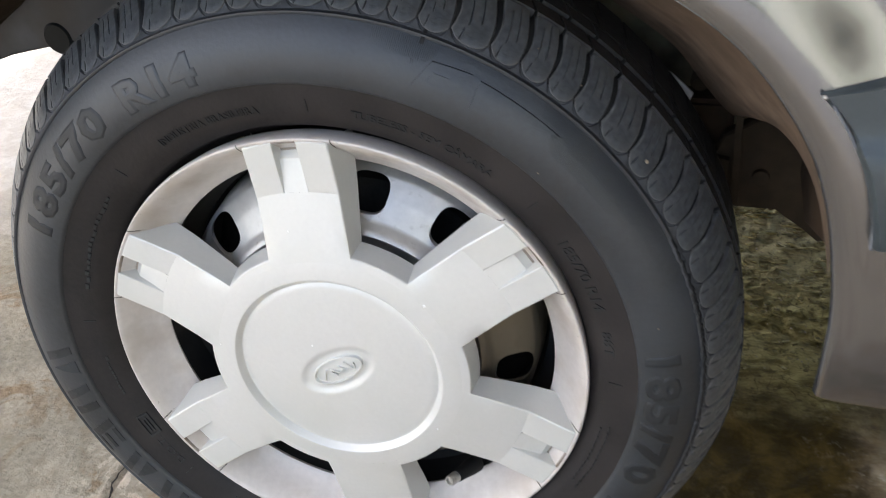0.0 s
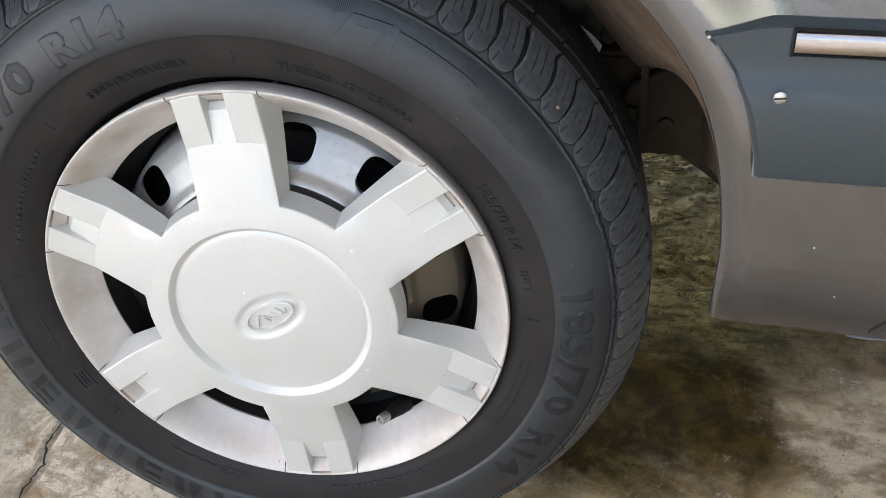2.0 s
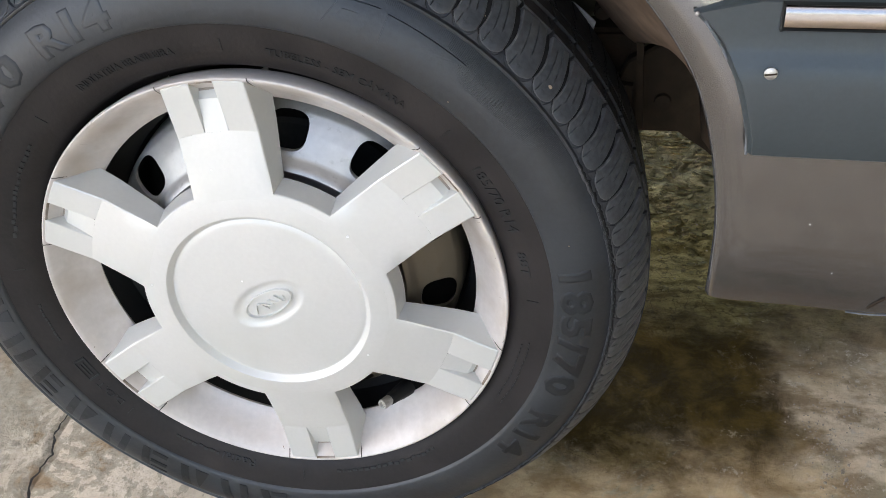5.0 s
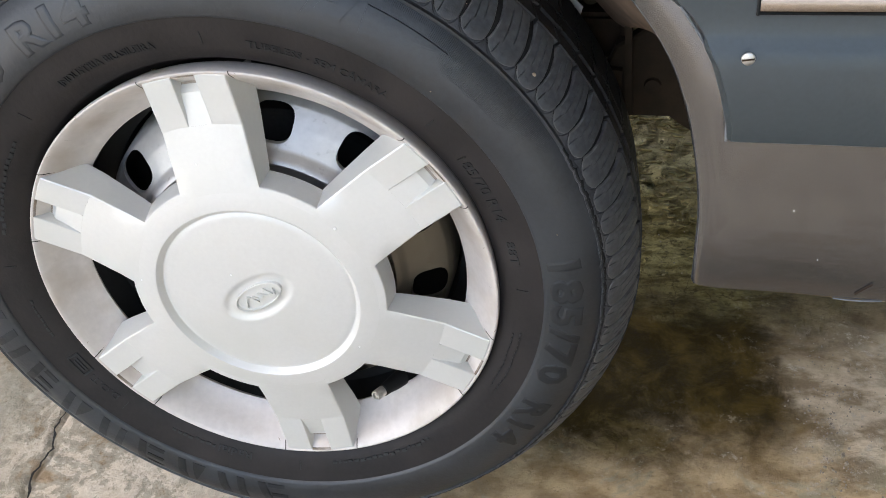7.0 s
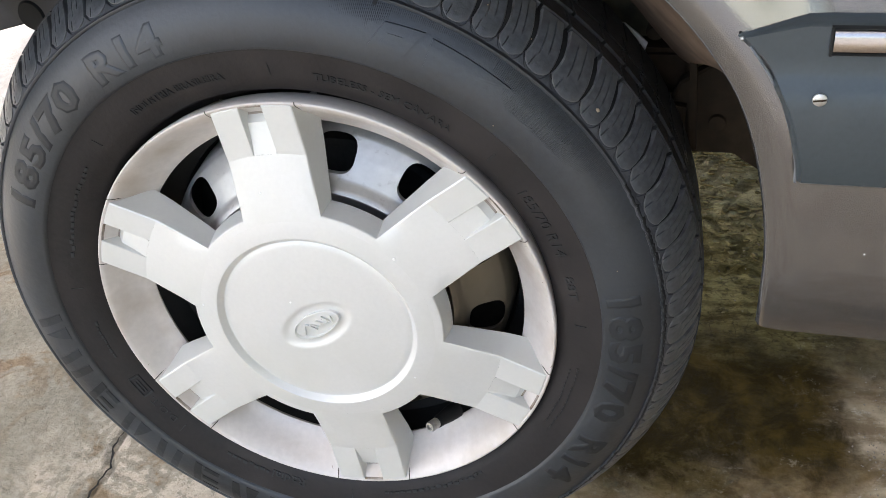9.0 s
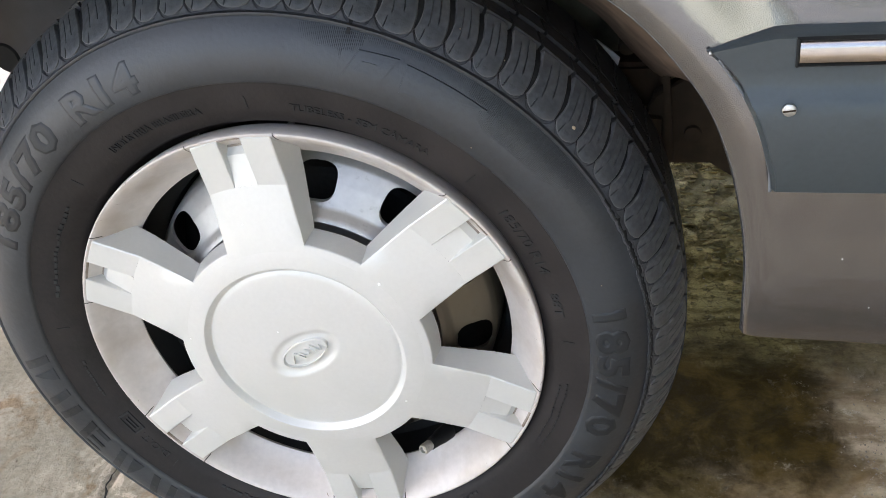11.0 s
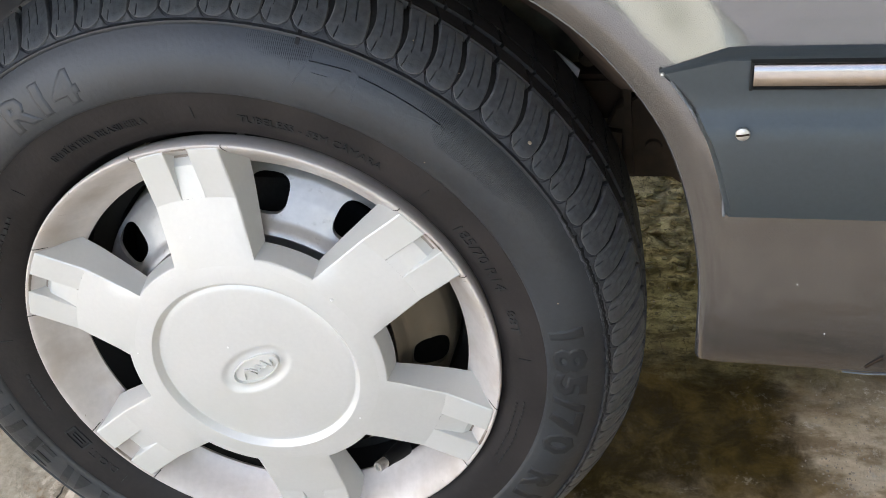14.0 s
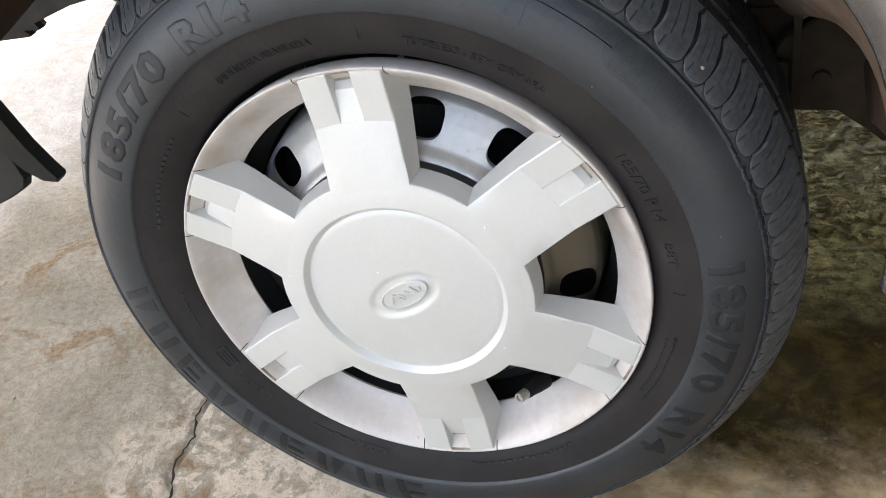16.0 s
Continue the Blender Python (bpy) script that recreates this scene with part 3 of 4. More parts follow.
def build_shoulder_rim():
    """The smooth rim outside the blocks, scalloped round their feet."""
    bm = bmesh.new()
    level, edge, wall = [], [], []
    inner, mid = [], []
    for kind, a, wide in lug_places():
        for k in range(14):
            s = 1 - 2 * k / 14
            ang = a + s * wide / 2
            r = scallop(s) - 0.0011 - (0.0005 if abs(s) < 0.8 else 0.0)
            for row, rr, drop in ((inner, 0.2716, 0.0016), (mid, 0.2720, 0.0001), (level, r - 0.0003, 0.0), (edge, r, 0.0004), (wall, r + 0.0002, 0.0024)):
                row.append(settle(polar(rr, ang, lerp_table(LUG_TOP, rr) - drop)))
    rows = [row + row[:1] for row in (inner, mid, level, edge, wall)]
    grid(bm, rows)
    bmesh.ops.remove_doubles(bm, verts=bm.verts, dist=0.00002)
    part("shoulder_rim", bm, "rubber_shoulder", tyre, "scuffed grey scalloped shoulder rim", angle=40)


build_shoulder_rim()


def build_inner_tread():
    """Rows of blocks further in across the tread, hardly told apart."""
    bm = bmesh.new()
    for o0, o1, r in ((-0.0432, -0.0610, 0.2990), (-0.0640, -0.0820, 0.3004), (-0.0850, -0.104, 0.3002), (-0.107, -0.135, 0.2990)):
        for kind, a, wide in lug_places():
            if 250 < a % 360 < 290:
                continue
            h = wide * 0.45
            q = [polar(rr, a + 1.1 + s * h + (1.4 if oo == o1 else 0), oo) for rr in (r, r - 0.006) for oo in (o0, o1) for s in (-1, 1)]
            v = [bm.verts.new(p) for p in q]
            for f in ((0, 1, 3, 2), (0, 4, 5, 1), (2, 3, 7, 6), (0, 2, 6, 4), (1, 5, 7, 3)):
                bm.faces.new([v[j] for j in f])
    tagged(part("inner_tread", bm, "rubber_top", tyre), kind="stuff")


build_inner_tread()


def build_shoulder_bead():
    """The scuffed, wavy edge where the sidewall ends, on the side towards the rear."""
    bm, cut = bmesh.new(), bmesh.new()
    rows, dark = [[] for _ in range(6)], [[] for _ in range(4)]
    n = 260
    for i in range(n + 1):
        a = 27 - 97 * i / n
        w = 0.0011 * noise.noise(Vector((a * 0.9, 0, 3))) + 0.0008 * noise.noise(Vector((a * 2.3, 5, 0)))
        h = 0.0013 + 0.0009 * noise.noise(Vector((a * 0.7, 9, 1)))
        ends = max(0.0, min(1.0, (27 - a) / 12, (a + 70) / 10))
        wide = (0.0005 + 0.0007 * ends) * (0.8 + 0.7 * noise.noise(Vector((a * 1.4, 2, 8))))
        for k, (dr, lift) in enumerate(((-0.0026, -0.0004), (-0.0012 - wide, h * ends), (-wide, 0.0), (wide, 0.0), (0.0011 + wide, h * ends), (0.0025, -0.0006))):
            r = 0.2712 + w + dr
            rows[k].append(settle(polar(r, a, side_o(r) + lift + 0.0004)))
        for k, (dr, lift) in enumerate(((-wide - 0.0003, 0.0001), (-wide * 0.6, 0.0004), (wide * 0.6, 0.0004), (wide + 0.0003, 0.0001))):
            r = 0.2712 + w + dr
            dark[k].append(settle(polar(r, a, side_o(r) + lift + 0.0004)))
    grid(bm, rows)
    bead = part("shoulder_bead", bm, "rubber_shoulder", tyre, "scuffed wavy shoulder edge", angle=50)
    grid(cut, dark)
    part("split", cut, "rubber_dark", bead, "jagged dark split along the shoulder edge", angle=50)


build_shoulder_bead()


# raised writing and marks on the sidewall
def arc_text(text, size, r0, a0, a1, raise_by=0.0009, name="lettering", material="letter_rubber", bold=0.0):
    """Raised words that read clockwise, tops outward, from the angle a0 to a1 (degrees)."""
    cu = bpy.data.curves.new("words", "FONT")
    cu.body, cu.size, cu.extrude, cu.resolution_u, cu.space_character = text, size, 0.0004, 2, 1.0 + 60 * bold
    cu.bevel_depth, cu.bevel_resolution = bold, 1
    tmp = new("words", cu)
    me = bpy.data.meshes.new_from_object(tmp.evaluated_get(bpy.context.evaluated_depsgraph_get()))
    bm = bmesh.new()
    bm.from_mesh(me)
    bpy.data.objects.remove(tmp)
    bpy.data.meshes.remove(me)
    bmesh.ops.subdivide_edges(bm, edges=[e for e in bm.edges if e.calc_length() > size * 0.5], cuts=2)
    deep = max(v.co.z for v in bm.verts)
    turn = (a0 - a1) / max(v.co.x for v in bm.verts)
    for v in bm.verts:
        r = r0 + v.co.y
        lift = -0.001 + (raise_by + 0.001) * (v.co.z + deep) / (2 * deep)
        v.co = settle(polar(r, a0 - v.co.x * turn, side_o(r) + lift))
    return part(name, bm, material, tyre)


def arc_bar(r0, r1, a0, a1, lift=0.0008, name="raised_bar", material="letter_rubber", n=None, slant=0.0):
    bm = bmesh.new()
    n = n or max(2, int(abs(a1 - a0) / 2) + 1)
    rows = []
    inner = max(1, int((r1 - r0) / 0.003))
    for r, h in [(r0, -0.001)] + [(r0 + 0.0002 + (r1 - r0 - 0.0004) * q / inner, lift) for q in range(inner + 1)] + [(r1, -0.001)]:
        s = slant * (r - r0) / (r1 - r0)
        rows.append([settle(polar(r, a0 + s + (a1 - a0) * i / n, side_o(r) + h)) for i in range(n + 1)])
    vs = grid(bm, rows)
    bm.faces.new([r[0] for r in vs])
    bm.faces.new([r[-1] for r in vs][::-1])
    return part(name, bm, material, tyre)


arc_text("185/70", 0.0285, 0.2365, 156.2, 125.0, 0.0006, bold=0.0018)
arc_text("R14", 0.0285, 0.2355, 120.4, 105.0, 0.0009, material="rubber_side", bold=0.0018)
arc_text("185/70", 0.0310, 0.2330, 9.8, -21.3, 0.0006, bold=0.0018)
arc_text("R14", 0.0310, 0.2340, -26.0, -40.7, 0.0006, bold=0.0018)
arc_text("Radial", 0.0105, 0.2040, -103.5, -112.5, 0.0008)
arc_text("IND\u00daSTRIA BRASILEIRA", 0.0080, 0.2050, 121, 98, 0.0008)
arc_text("TUBELESS - SEM C\u00c2MARA", 0.0080, 0.2050, 80, 52.5, 0.0008)
arc_text("185/70 R14", 0.0115, 0.2040, 35, 18, 0.0008)
arc_text("88T", 0.0095, 0.2040, 13, 7, 0.0008)
arc_text("D.O.T.", 0.0085, 0.2050, -140.5, -149.5, 0.0007)
# small lines that cannot be read, as bars
rng = random.Random(4)


def bar_line(r, a0, a1, h=0.0045, step=1.6, lift=0.0009):
    a = a0
    while a > a1:
        w = step * rng.uniform(0.55, 1.0)
        k = rng.uniform(0, 0.35) * h
        arc_bar(r + k, r + k + h * rng.uniform(0.45, 0.65), a, a - w, lift, n=1)
        a -= w + 0.55


bar_line(0.2045, -54.0, -81.5, 0.0050, 1.3)
bar_line(0.2100, -11.0, -30.5, 0.0026, 1.1)
bar_line(0.2045, -12.0, -29.0, 0.0026, 1.1)
bar_line(0.2045, -113.5, -124.5, 0.0050, 1.2)
bar_line(0.2050, -163.5, -174.0, 0.0040, 1.1)
bar_line(0.2050, 166.5, 141.0, 0.0050, 1.5)
# approval stamp: a raised border with two bars
for r0, r1, a0, a1 in ((0.2015, 0.2025, -150.5, -156.5), (0.2105, 0.2115, -150.5, -156.5), (0.2015, 0.2115, -150.4, -150.9), (0.2015, 0.2115, -156.2, -156.7), (0.2045, 0.2058, -151.6, -155.5), (0.2072, 0.2086, -151.8, -155.2)):
    arc_bar(r0, r1, a0, a1, 0.0011, "stamp_bar")
# wear ticks round the band
for a in (0.5, 43.5, 88.5, 133.0, 175.5, -138.0, -91.0):
    arc_bar(0.2055, 0.2150, a, a - 0.18, 0.0006, "tick", n=1)
# plain shapes in place of the maker's mark and name
def arc_poly(pts, lift, name, material="letter_rubber"):
    """A raised plate with the outline pts (radius, degrees)."""
    bm = bmesh.new()
    edge = []
    for (r0, a0), (r1, a1) in zip(pts, pts[1:] + pts[:1]):
        edge += [(r0 + (r1 - r0) * q / 5, a0 + (a1 - a0) * q / 5) for q in range(5)]
    rc, ac = sum(p[0] for p in edge) / len(edge), sum(p[1] for p in edge) / len(edge)
    rows = []
    for k, h in ((1.0, -0.001), (0.985, lift), (0.66, lift), (0.33, lift), (0.02, lift)):
        ring = [(rc + (r - rc) * k, ac + (a - ac) * k) for r, a in edge]
        rows.append([settle(polar(r, a, side_o(r) + h)) for r, a in ring + ring[:1]])
    grid(bm, rows)
    bmesh.ops.remove_doubles(bm, verts=bm.verts, dist=0.00005)
    return part(name, bm, material, tyre, angle=30)


arc_poly([(0.2600, 69.0), (0.2620, 63.2), (0.2420, 65.2), (0.2425, 70.8)], 0.0014, "mark_plate", "rubber_side")
arc_poly([(0.2545, 68.2), (0.2550, 66.0), (0.2480, 66.6), (0.2480, 68.9)], 0.0019, "mark_plate", "rubber_side")
arc_poly([(0.2610, 62.0), (0.2595, 48.9), (0.2430, 59.4), (0.2430, 61.8)], 0.0014, "mark_plate", "rubber_side")
arc_bar(0.2660, 0.2735, 71.4, 70.9, 0.0006, "slit", "rubber_dark", n=1)
for k in range(9):
    a = -178.5 + k * 9.6
    arc_poly([(0.2312, a), (0.2312, a + 1.9), (0.2580, a + 4.0), (0.2580, a + 2.1)], 0.0006, "name_plate", "name_rubber")
    if k % 3 == 0:
        arc_poly([(0.2312, a + 3.6), (0.2312, a + 6.8), (0.2560, a + 5.6)], 0.0006, "name_plate", "name_rubber")
    elif k % 3 == 1:
        arc_poly([(0.2312, a + 4.6), (0.2312, a + 6.4), (0.2580, a + 7.6), (0.2580, a + 5.8)], 0.0006, "name_plate", "name_rubber")
    else:
        for r in (0.2315, 0.2425, 0.2535):
            arc_bar(r, r + 0.004, a + 2.6 + 60 * (r - 0.2312), a + 6.4 + 60 * (r - 0.2312), 0.0006, "name_plate", "name_rubber")


def build_ribbing():
    """The patch of fine ribs beside the mark."""
    bm = bmesh.new()
    a = 78.0
    while a > 28.0:
        lo = lerp_table([(28, 0.258), (38, 0.2440), (47, 0.2440), (53, 0.2612), (68, 0.2622), (71.5, 0.2520), (78, 0.2600)], a)
        steps = max(1, int((0.2685 - lo) / 0.004))
        tall = 0.00036 * max(0.2, min(1, (80 - a) / 7, (a - 26) / 9))
        grid(bm, [[polar(r, a + da, side_o(r) + h) for da, h in ((0.10, -0.0002), (0.03, tall * min(1, (r - lo) / 0.005)), (-0.03, tall * min(1, (r - lo) / 0.005)), (-0.10, -0.0002))] for r in [lo + (0.2685 - lo) * q / steps for q in range(steps + 1)]])
        a -= 0.27
    tagged(part("ribbing", bm, "rubber_side", tyre, angle=10), kind="stuff")


build_ribbing()

# ---- steel wheel behind the cover ----
def build_steel_wheel():
    bm = bmesh.new()
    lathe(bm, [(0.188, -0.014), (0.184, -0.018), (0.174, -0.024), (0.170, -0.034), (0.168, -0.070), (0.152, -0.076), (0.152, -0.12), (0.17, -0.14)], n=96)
    rim = hub_part("steel_rim", bm, "rim_shade", "steel rim barrel with its shade painted in", angle=40)
    return rim


build_steel_wheel()


def build_steel_disc():
    """Dished disc with twelve rounded holes."""
    prof = [(0.040, -0.054), (0.092, -0.052), (0.0985, -0.052), (0.1005, -0.046), (0.1015, -0.0300), (0.1035, -0.0245), (0.1060, -0.0225), (0.1085, -0.0235), (0.1105, -0.0275), (0.1130, -0.0325), (0.1150, -0.0335), (0.130, -0.0420), (0.1435, -0.0515), (0.147, -0.058), (0.149, -0.084)]
    table = [(r, o) for r, o in prof]
    bm = bmesh.new()
    n = 360
    rs = [0.040, 0.06, 0.085, 0.092, 0.094, 0.096, 0.098, 0.0985, 0.100, 0.1015, 0.1025, 0.104, 0.106, 0.108, 0.110, 0.112, 0.1135] + [0.115 + 0.001 * i for i in range(31)] + [0.146, 0.147, 0.148, 0.149]
    vs = []
    for r in rs:
        vs.append([bm.verts.new(polar(r, 360 * i / n, lerp_table(table, r))) for i in range(n)])
    for j in range(len(rs) - 1):
        for i in range(n):
            rm, am = (rs[j] + rs[j + 1]) / 2, 360 * (i + 0.5) / n
            da = ((am - 49.5 + 15) % 30) - 15
            u, w = radians(da) * 0.130 / 0.0150, (rm - 0.130) / 0.0135
            if abs(u) ** 3 + abs(w) ** 3 < 1:
                continue
            bm.faces.new((vs[j][i], vs[j][(i + 1) % n], vs[j + 1][(i + 1) % n], vs[j + 1][i]))
    rim_edges = [e for e in bm.edges if len(e.link_faces) == 1 and 0.114 < math.hypot(e.verts[0].co.x, e.verts[0].co.z) < 0.1455]
    for v in {v for e in rim_edges for v in e.verts}:
        r, a = math.hypot(v.co.x, v.co.z), math.degrees(math.atan2(v.co.z, v.co.x))
        ac = a - (((a - 49.5 + 15) % 30) - 15)
        u, w = radians(a - ac) * 0.130 / 0.0150, (r - 0.130) / 0.0135
        k = (abs(u) ** 3 + abs(w) ** 3) ** (1 / 3)
        r2, a2 = 0.130 + w / k * 0.0135, ac + math.degrees(u / k * 0.0150 / 0.130)
        v.co = polar(r2, a2, lerp_table(table, r2))
    ext = bmesh.ops.extrude_edge_only(bm, edges=rim_edges)
    for v in (g for g in ext["geom"] if isinstance(g, bmesh.types.BMVert)):
        v.co.y += 0.004
    hub_part("steel_disc", bm, "steel_silver", "silver painted steel wheel disc with rounded holes", angle=40)
    bm = bmesh.new()
    lathe(bm, [(0.0, -0.085), (0.112, -0.085), (0.116, -0.089), (0.116, -0.13), (0.166, -0.135)], n=48)
    hub_part("brake_backing", bm, "rubber_dark")


build_steel_disc()

# ---- plastic wheel cover ----
HALF = 0.0315


def face_o(r):
    return lerp_table([(0.080, 0.0105), (0.0845, 0.0100), (0.104, 0.0066), (0.1485, -0.0016), (0.176, -0.0078)], r)


def pad_o(r):
    return lerp_table([(0.1485, -0.0016), (0.189, -0.0004)], r)


def spoke_mesh():
    bm = bmesh.new()

    def at(r, t, o):
        return Vector((math.sqrt(max(1e-9, r * r - t * t)), -o, t))

    # hub sector round the spoke's root, with the wall down into the windows
    root = 0.1028
    cols = [HALF * s for s in (-1, -0.97, -0.6, -0.29, 0, 0.29, 0.6, 0.97, 1)]
    inner = [math.degrees(math.asin(t / root)) for t in cols]
    wide = [-30, -27, -24, -21, *inner, 21, 24, 27, 30]

    def pol(r, a, o):
        return Vector((r * math.cos(radians(a)), -o, r * math.sin(radians(a))))

    grid(bm, [[pol(r, a, face_o(r)) for a in wide] for r in (0.0970, 0.1000, root)])
    for side in (wide[:5], wide[-5:]):
        grid(bm, [[pol(r, a, o) for a in side] for r, o in ((root, face_o(root)), (root + 0.0008, face_o(root) - 0.0009), (0.1052, -0.004), (0.1068, -0.0125), (0.1060, -0.0135))])
    # main face
    rs = (root, 0.115, 0.13, 0.147, 0.1485)
    grid(bm, [[at(r, t, face_o(r) - (0.0008 if abs(t) == HALF and r > root else 0)) for t in cols] for r in rs])
    # outer pads, either side of the slot
    slot = 0.0088
    rp = (0.1485, 0.160, 0.172, 0.186, 0.1892)
    for s in (-1, 1):
        ts = [s * t for t in (slot, slot + 0.0006, 0.02, HALF - 0.001, HALF)]
        grid(bm, [[at(r, t, pad_o(r) - (0.0007 if i in (0, 4) else 0) - (0.003 if r > 0.189 else 0)) for i, t in enumerate(ts)] for r in rp])
        # slot side wall
        w = [(r, pad_o(r) - 0.0007) for r in rp[:4]]
        low = [(0.1485, -0.0026), (0.160, face_o(0.160) - 0.0005), (0.1800, -0.0125), (0.186, -0.010)]
        grid(bm, [[at(r, s * slot, o) for r, o in w], [at(r, s * (slot - 0.0006), o) for r, o in low]])
    # tongue and end wall of the slot
    ts = (-slot, -slot / 2, 0, slot / 2, slot)
    tongue = [(0.1485, -0.0016), (0.160, face_o(0.160)), (0.172, face_o(0.172)), (0.1765, -0.0115), (0.1835, -0.0130), (0.1858, -0.0015), (0.1866, -0.0004), (0.1892, -0.002)]
    bm.faces.ensure_lookup_table()
    before = len(bm.faces)
    grid(bm, [[at(r, t, o) for t in ts] for r, o in tongue[3:]])
    bm.faces.ensure_lookup_table()
    for f in bm.faces[before:]:
        f.material_index = 1
    grid(bm, [[at(r, t, o) for t in ts] for r, o in tongue[:4]])
    # side walls, drawn outwards to the back
    def back_o(r):
        return lerp_table([(0.1028, -0.0125), (0.1485, -0.026), (0.186, -0.033)], r)

    for s in (-1, 1):
        edge = [(r, face_o(r) - (0.0008 if r > root else 0)) for r in rs] + [(r, pad_o(r) - 0.0007) for r in rp[1:4]]
        front = [at(r, s * HALF, o) for r, o in edge]
        mid = [at(r + 0.001 * (i == 0), s * (HALF + 0.0012 + 0.02 * (r - 0.1028)), (o + back_o(r)) / 2) for i, (r, o) in enumerate(edge)]
        rear = [at(r + 0.002 * (i == 0), s * (HALF + 0.0028 + 0.05 * (r - 0.1028)), back_o(r)) for i, (r, o) in enumerate(edge)]
        grid(bm, [front, mid, rear])
    bmesh.ops.remove_doubles(bm, verts=bm.verts, dist=0.00015)
    me = mesh_of("spoke", bm, "cover_silver", 24)
    me.materials.append(MATS["slot_dirt"])
    return me


def build_cover():
    bm = bmesh.new()
    lathe(bm, [(0.1880, -0.020), (0.1900, -0.006), (0.1899, -0.0018), (0.1893, -0.0007), (0.1884, -0.0004), (0.1874, -0.0008), (0.1852, -0.0028), (0.1818, -0.0068), (0.1780, -0.0122), (0.1740, -0.0180), (0.1700, -0.0235), (0.1660, -0.0280), (0.1625, -0.0308), (0.1612, -0.0325), (0.163, -0.036)], n=180)
    cover = hub_part("wheel_cover", bm, "cover_rim", "silver plastic wheel cover with dusty scooped rim", angle=40)
    me = spoke_mesh()
    for i in range(SPOKE_N):
        part("spoke", me, "", cover, m=pose(0, 0, 0, 0, -(SPOKE0 + 60 * i), 0))
    # dark joints between the spokes and the scooped rim
    scoop = [(0.1896, -0.0004), (0.1884, 0.0004), (0.1874, 0.0000), (0.1852, -0.0020), (0.1818, -0.0060), (0.1780, -0.0114), (0.1740, -0.0172), (0.1700, -0.0227), (0.1660, -0.0272)]
    for s in (-1, 1):
        bm = bmesh.new()
        rows = []
        for dt in (-0.0004, 0.0005):
            rows.append([Vector((math.sqrt(r * r - HALF * HALF), -o, s * (HALF + 0.0012 + 0.02 * (r - 0.1028) + dt + 0.10 * max(0, -o - 0.004)))) for r, o in scoop])
        grid(bm, rows)
        joint = mesh_of("joint", bm, "joint_dirt", 60)
        for i in range(SPOKE_N):
            part("joint", joint, "", cover, m=pose(0, 0, 0, 0, -(SPOKE0 + 60 * i), 0))
    # hub ring with its chamfer and the wall down into the windows
    bm = bmesh.new()
    lathe(bm, [(0.0775, 0.0050), (0.0788, 0.0053), (0.0797, 0.0062), (0.0818, 0.0092), (0.0828, 0.0100), (0.0842, face_o(0.0842)), (0.0970, face_o(0.0970))], n=144)
    part("hub_ring", bm, "cover_silver", cover, angle=30)
    bm = bmesh.new()
    prof = [(0.0, 0.0092)] + [(0.078 * k / 40, 0.0094 - 0.0034 * (k / 40) ** 2.2) for k in range(1, 39)] + [(0.0765, 0.0058), (0.0782, 0.0050)]
    lathe(bm, prof, n=96)
    bmesh.ops.remove_doubles(bm, verts=bm.verts, dist=0.0001)
    # shallow oval dish round the badge
    c, sn = math.cos(radians(31)), math.sin(radians(31))
    for v in bm.verts:
        x, z = v.co.x * c + v.co.z * sn, -v.co.x * sn + v.co.z * c
        q = math.hypot(x / 0.034, z / 0.0185)
        if q < 1:
            v.co.y += 0.0024 * (1 - max(0, (q - 0.75) / 0.25) ** 2 if q > 0.75 else 1)
    part("centre_cap", bm, "cover_silver", cover, "domed silver centre disc", angle=40)
    return cover


cover = build_cover()


def build_scuffs():
    """Small dark nicks and rubbed spots along the cover's outer edge and scoops."""
    rnd = random.Random(21)
    for k in range(26):
        a = rnd.uniform(0, 360)
        if abs(((a - SPOKE0 + 30) % 60) - 30) < 11:
            continue
        r = 0.1886 if k % 3 else rnd.uniform(0.1815, 0.187)
        long, wide = rnd.uniform(0.0012, 0.0045), rnd.uniform(0.0003, 0.0007)
        bm = bmesh.new()
        base = lerp_table([(0.1780, -0.0122), (0.1818, -0.0068), (0.1852, -0.0028), (0.1874, -0.0008), (0.1884, -0.0004), (0.1893, -0.0007)], r)
        turn = rnd.uniform(-0.5, 0.5) if k % 3 else rnd.uniform(0.6, 1.5)
        rows = []
        for q in (-0.5, 0.5):
            row = []
            for p in (-0.5, -0.2, 0.2, 0.5):
                t, n = p * long, q * wide * (1.0 - abs(p))
                du, dr = t * math.cos(turn) - n * math.sin(turn), t * math.sin(turn) + n * math.cos(turn)
                rr = min(0.1892, r + dr)
                o = lerp_table([(0.1780, -0.0122), (0.1818, -0.0068), (0.1852, -0.0028), (0.1874, -0.0008), (0.1884, -0.0004), (0.1893, -0.0007)], rr)
                row.append(polar(rr, a + math.degrees(du / rr), o + 0.00025))
            rows.append(row)
        grid(bm, rows)
        part("scuff_mark", bm, "slot_dirt", cover)


build_scuffs()


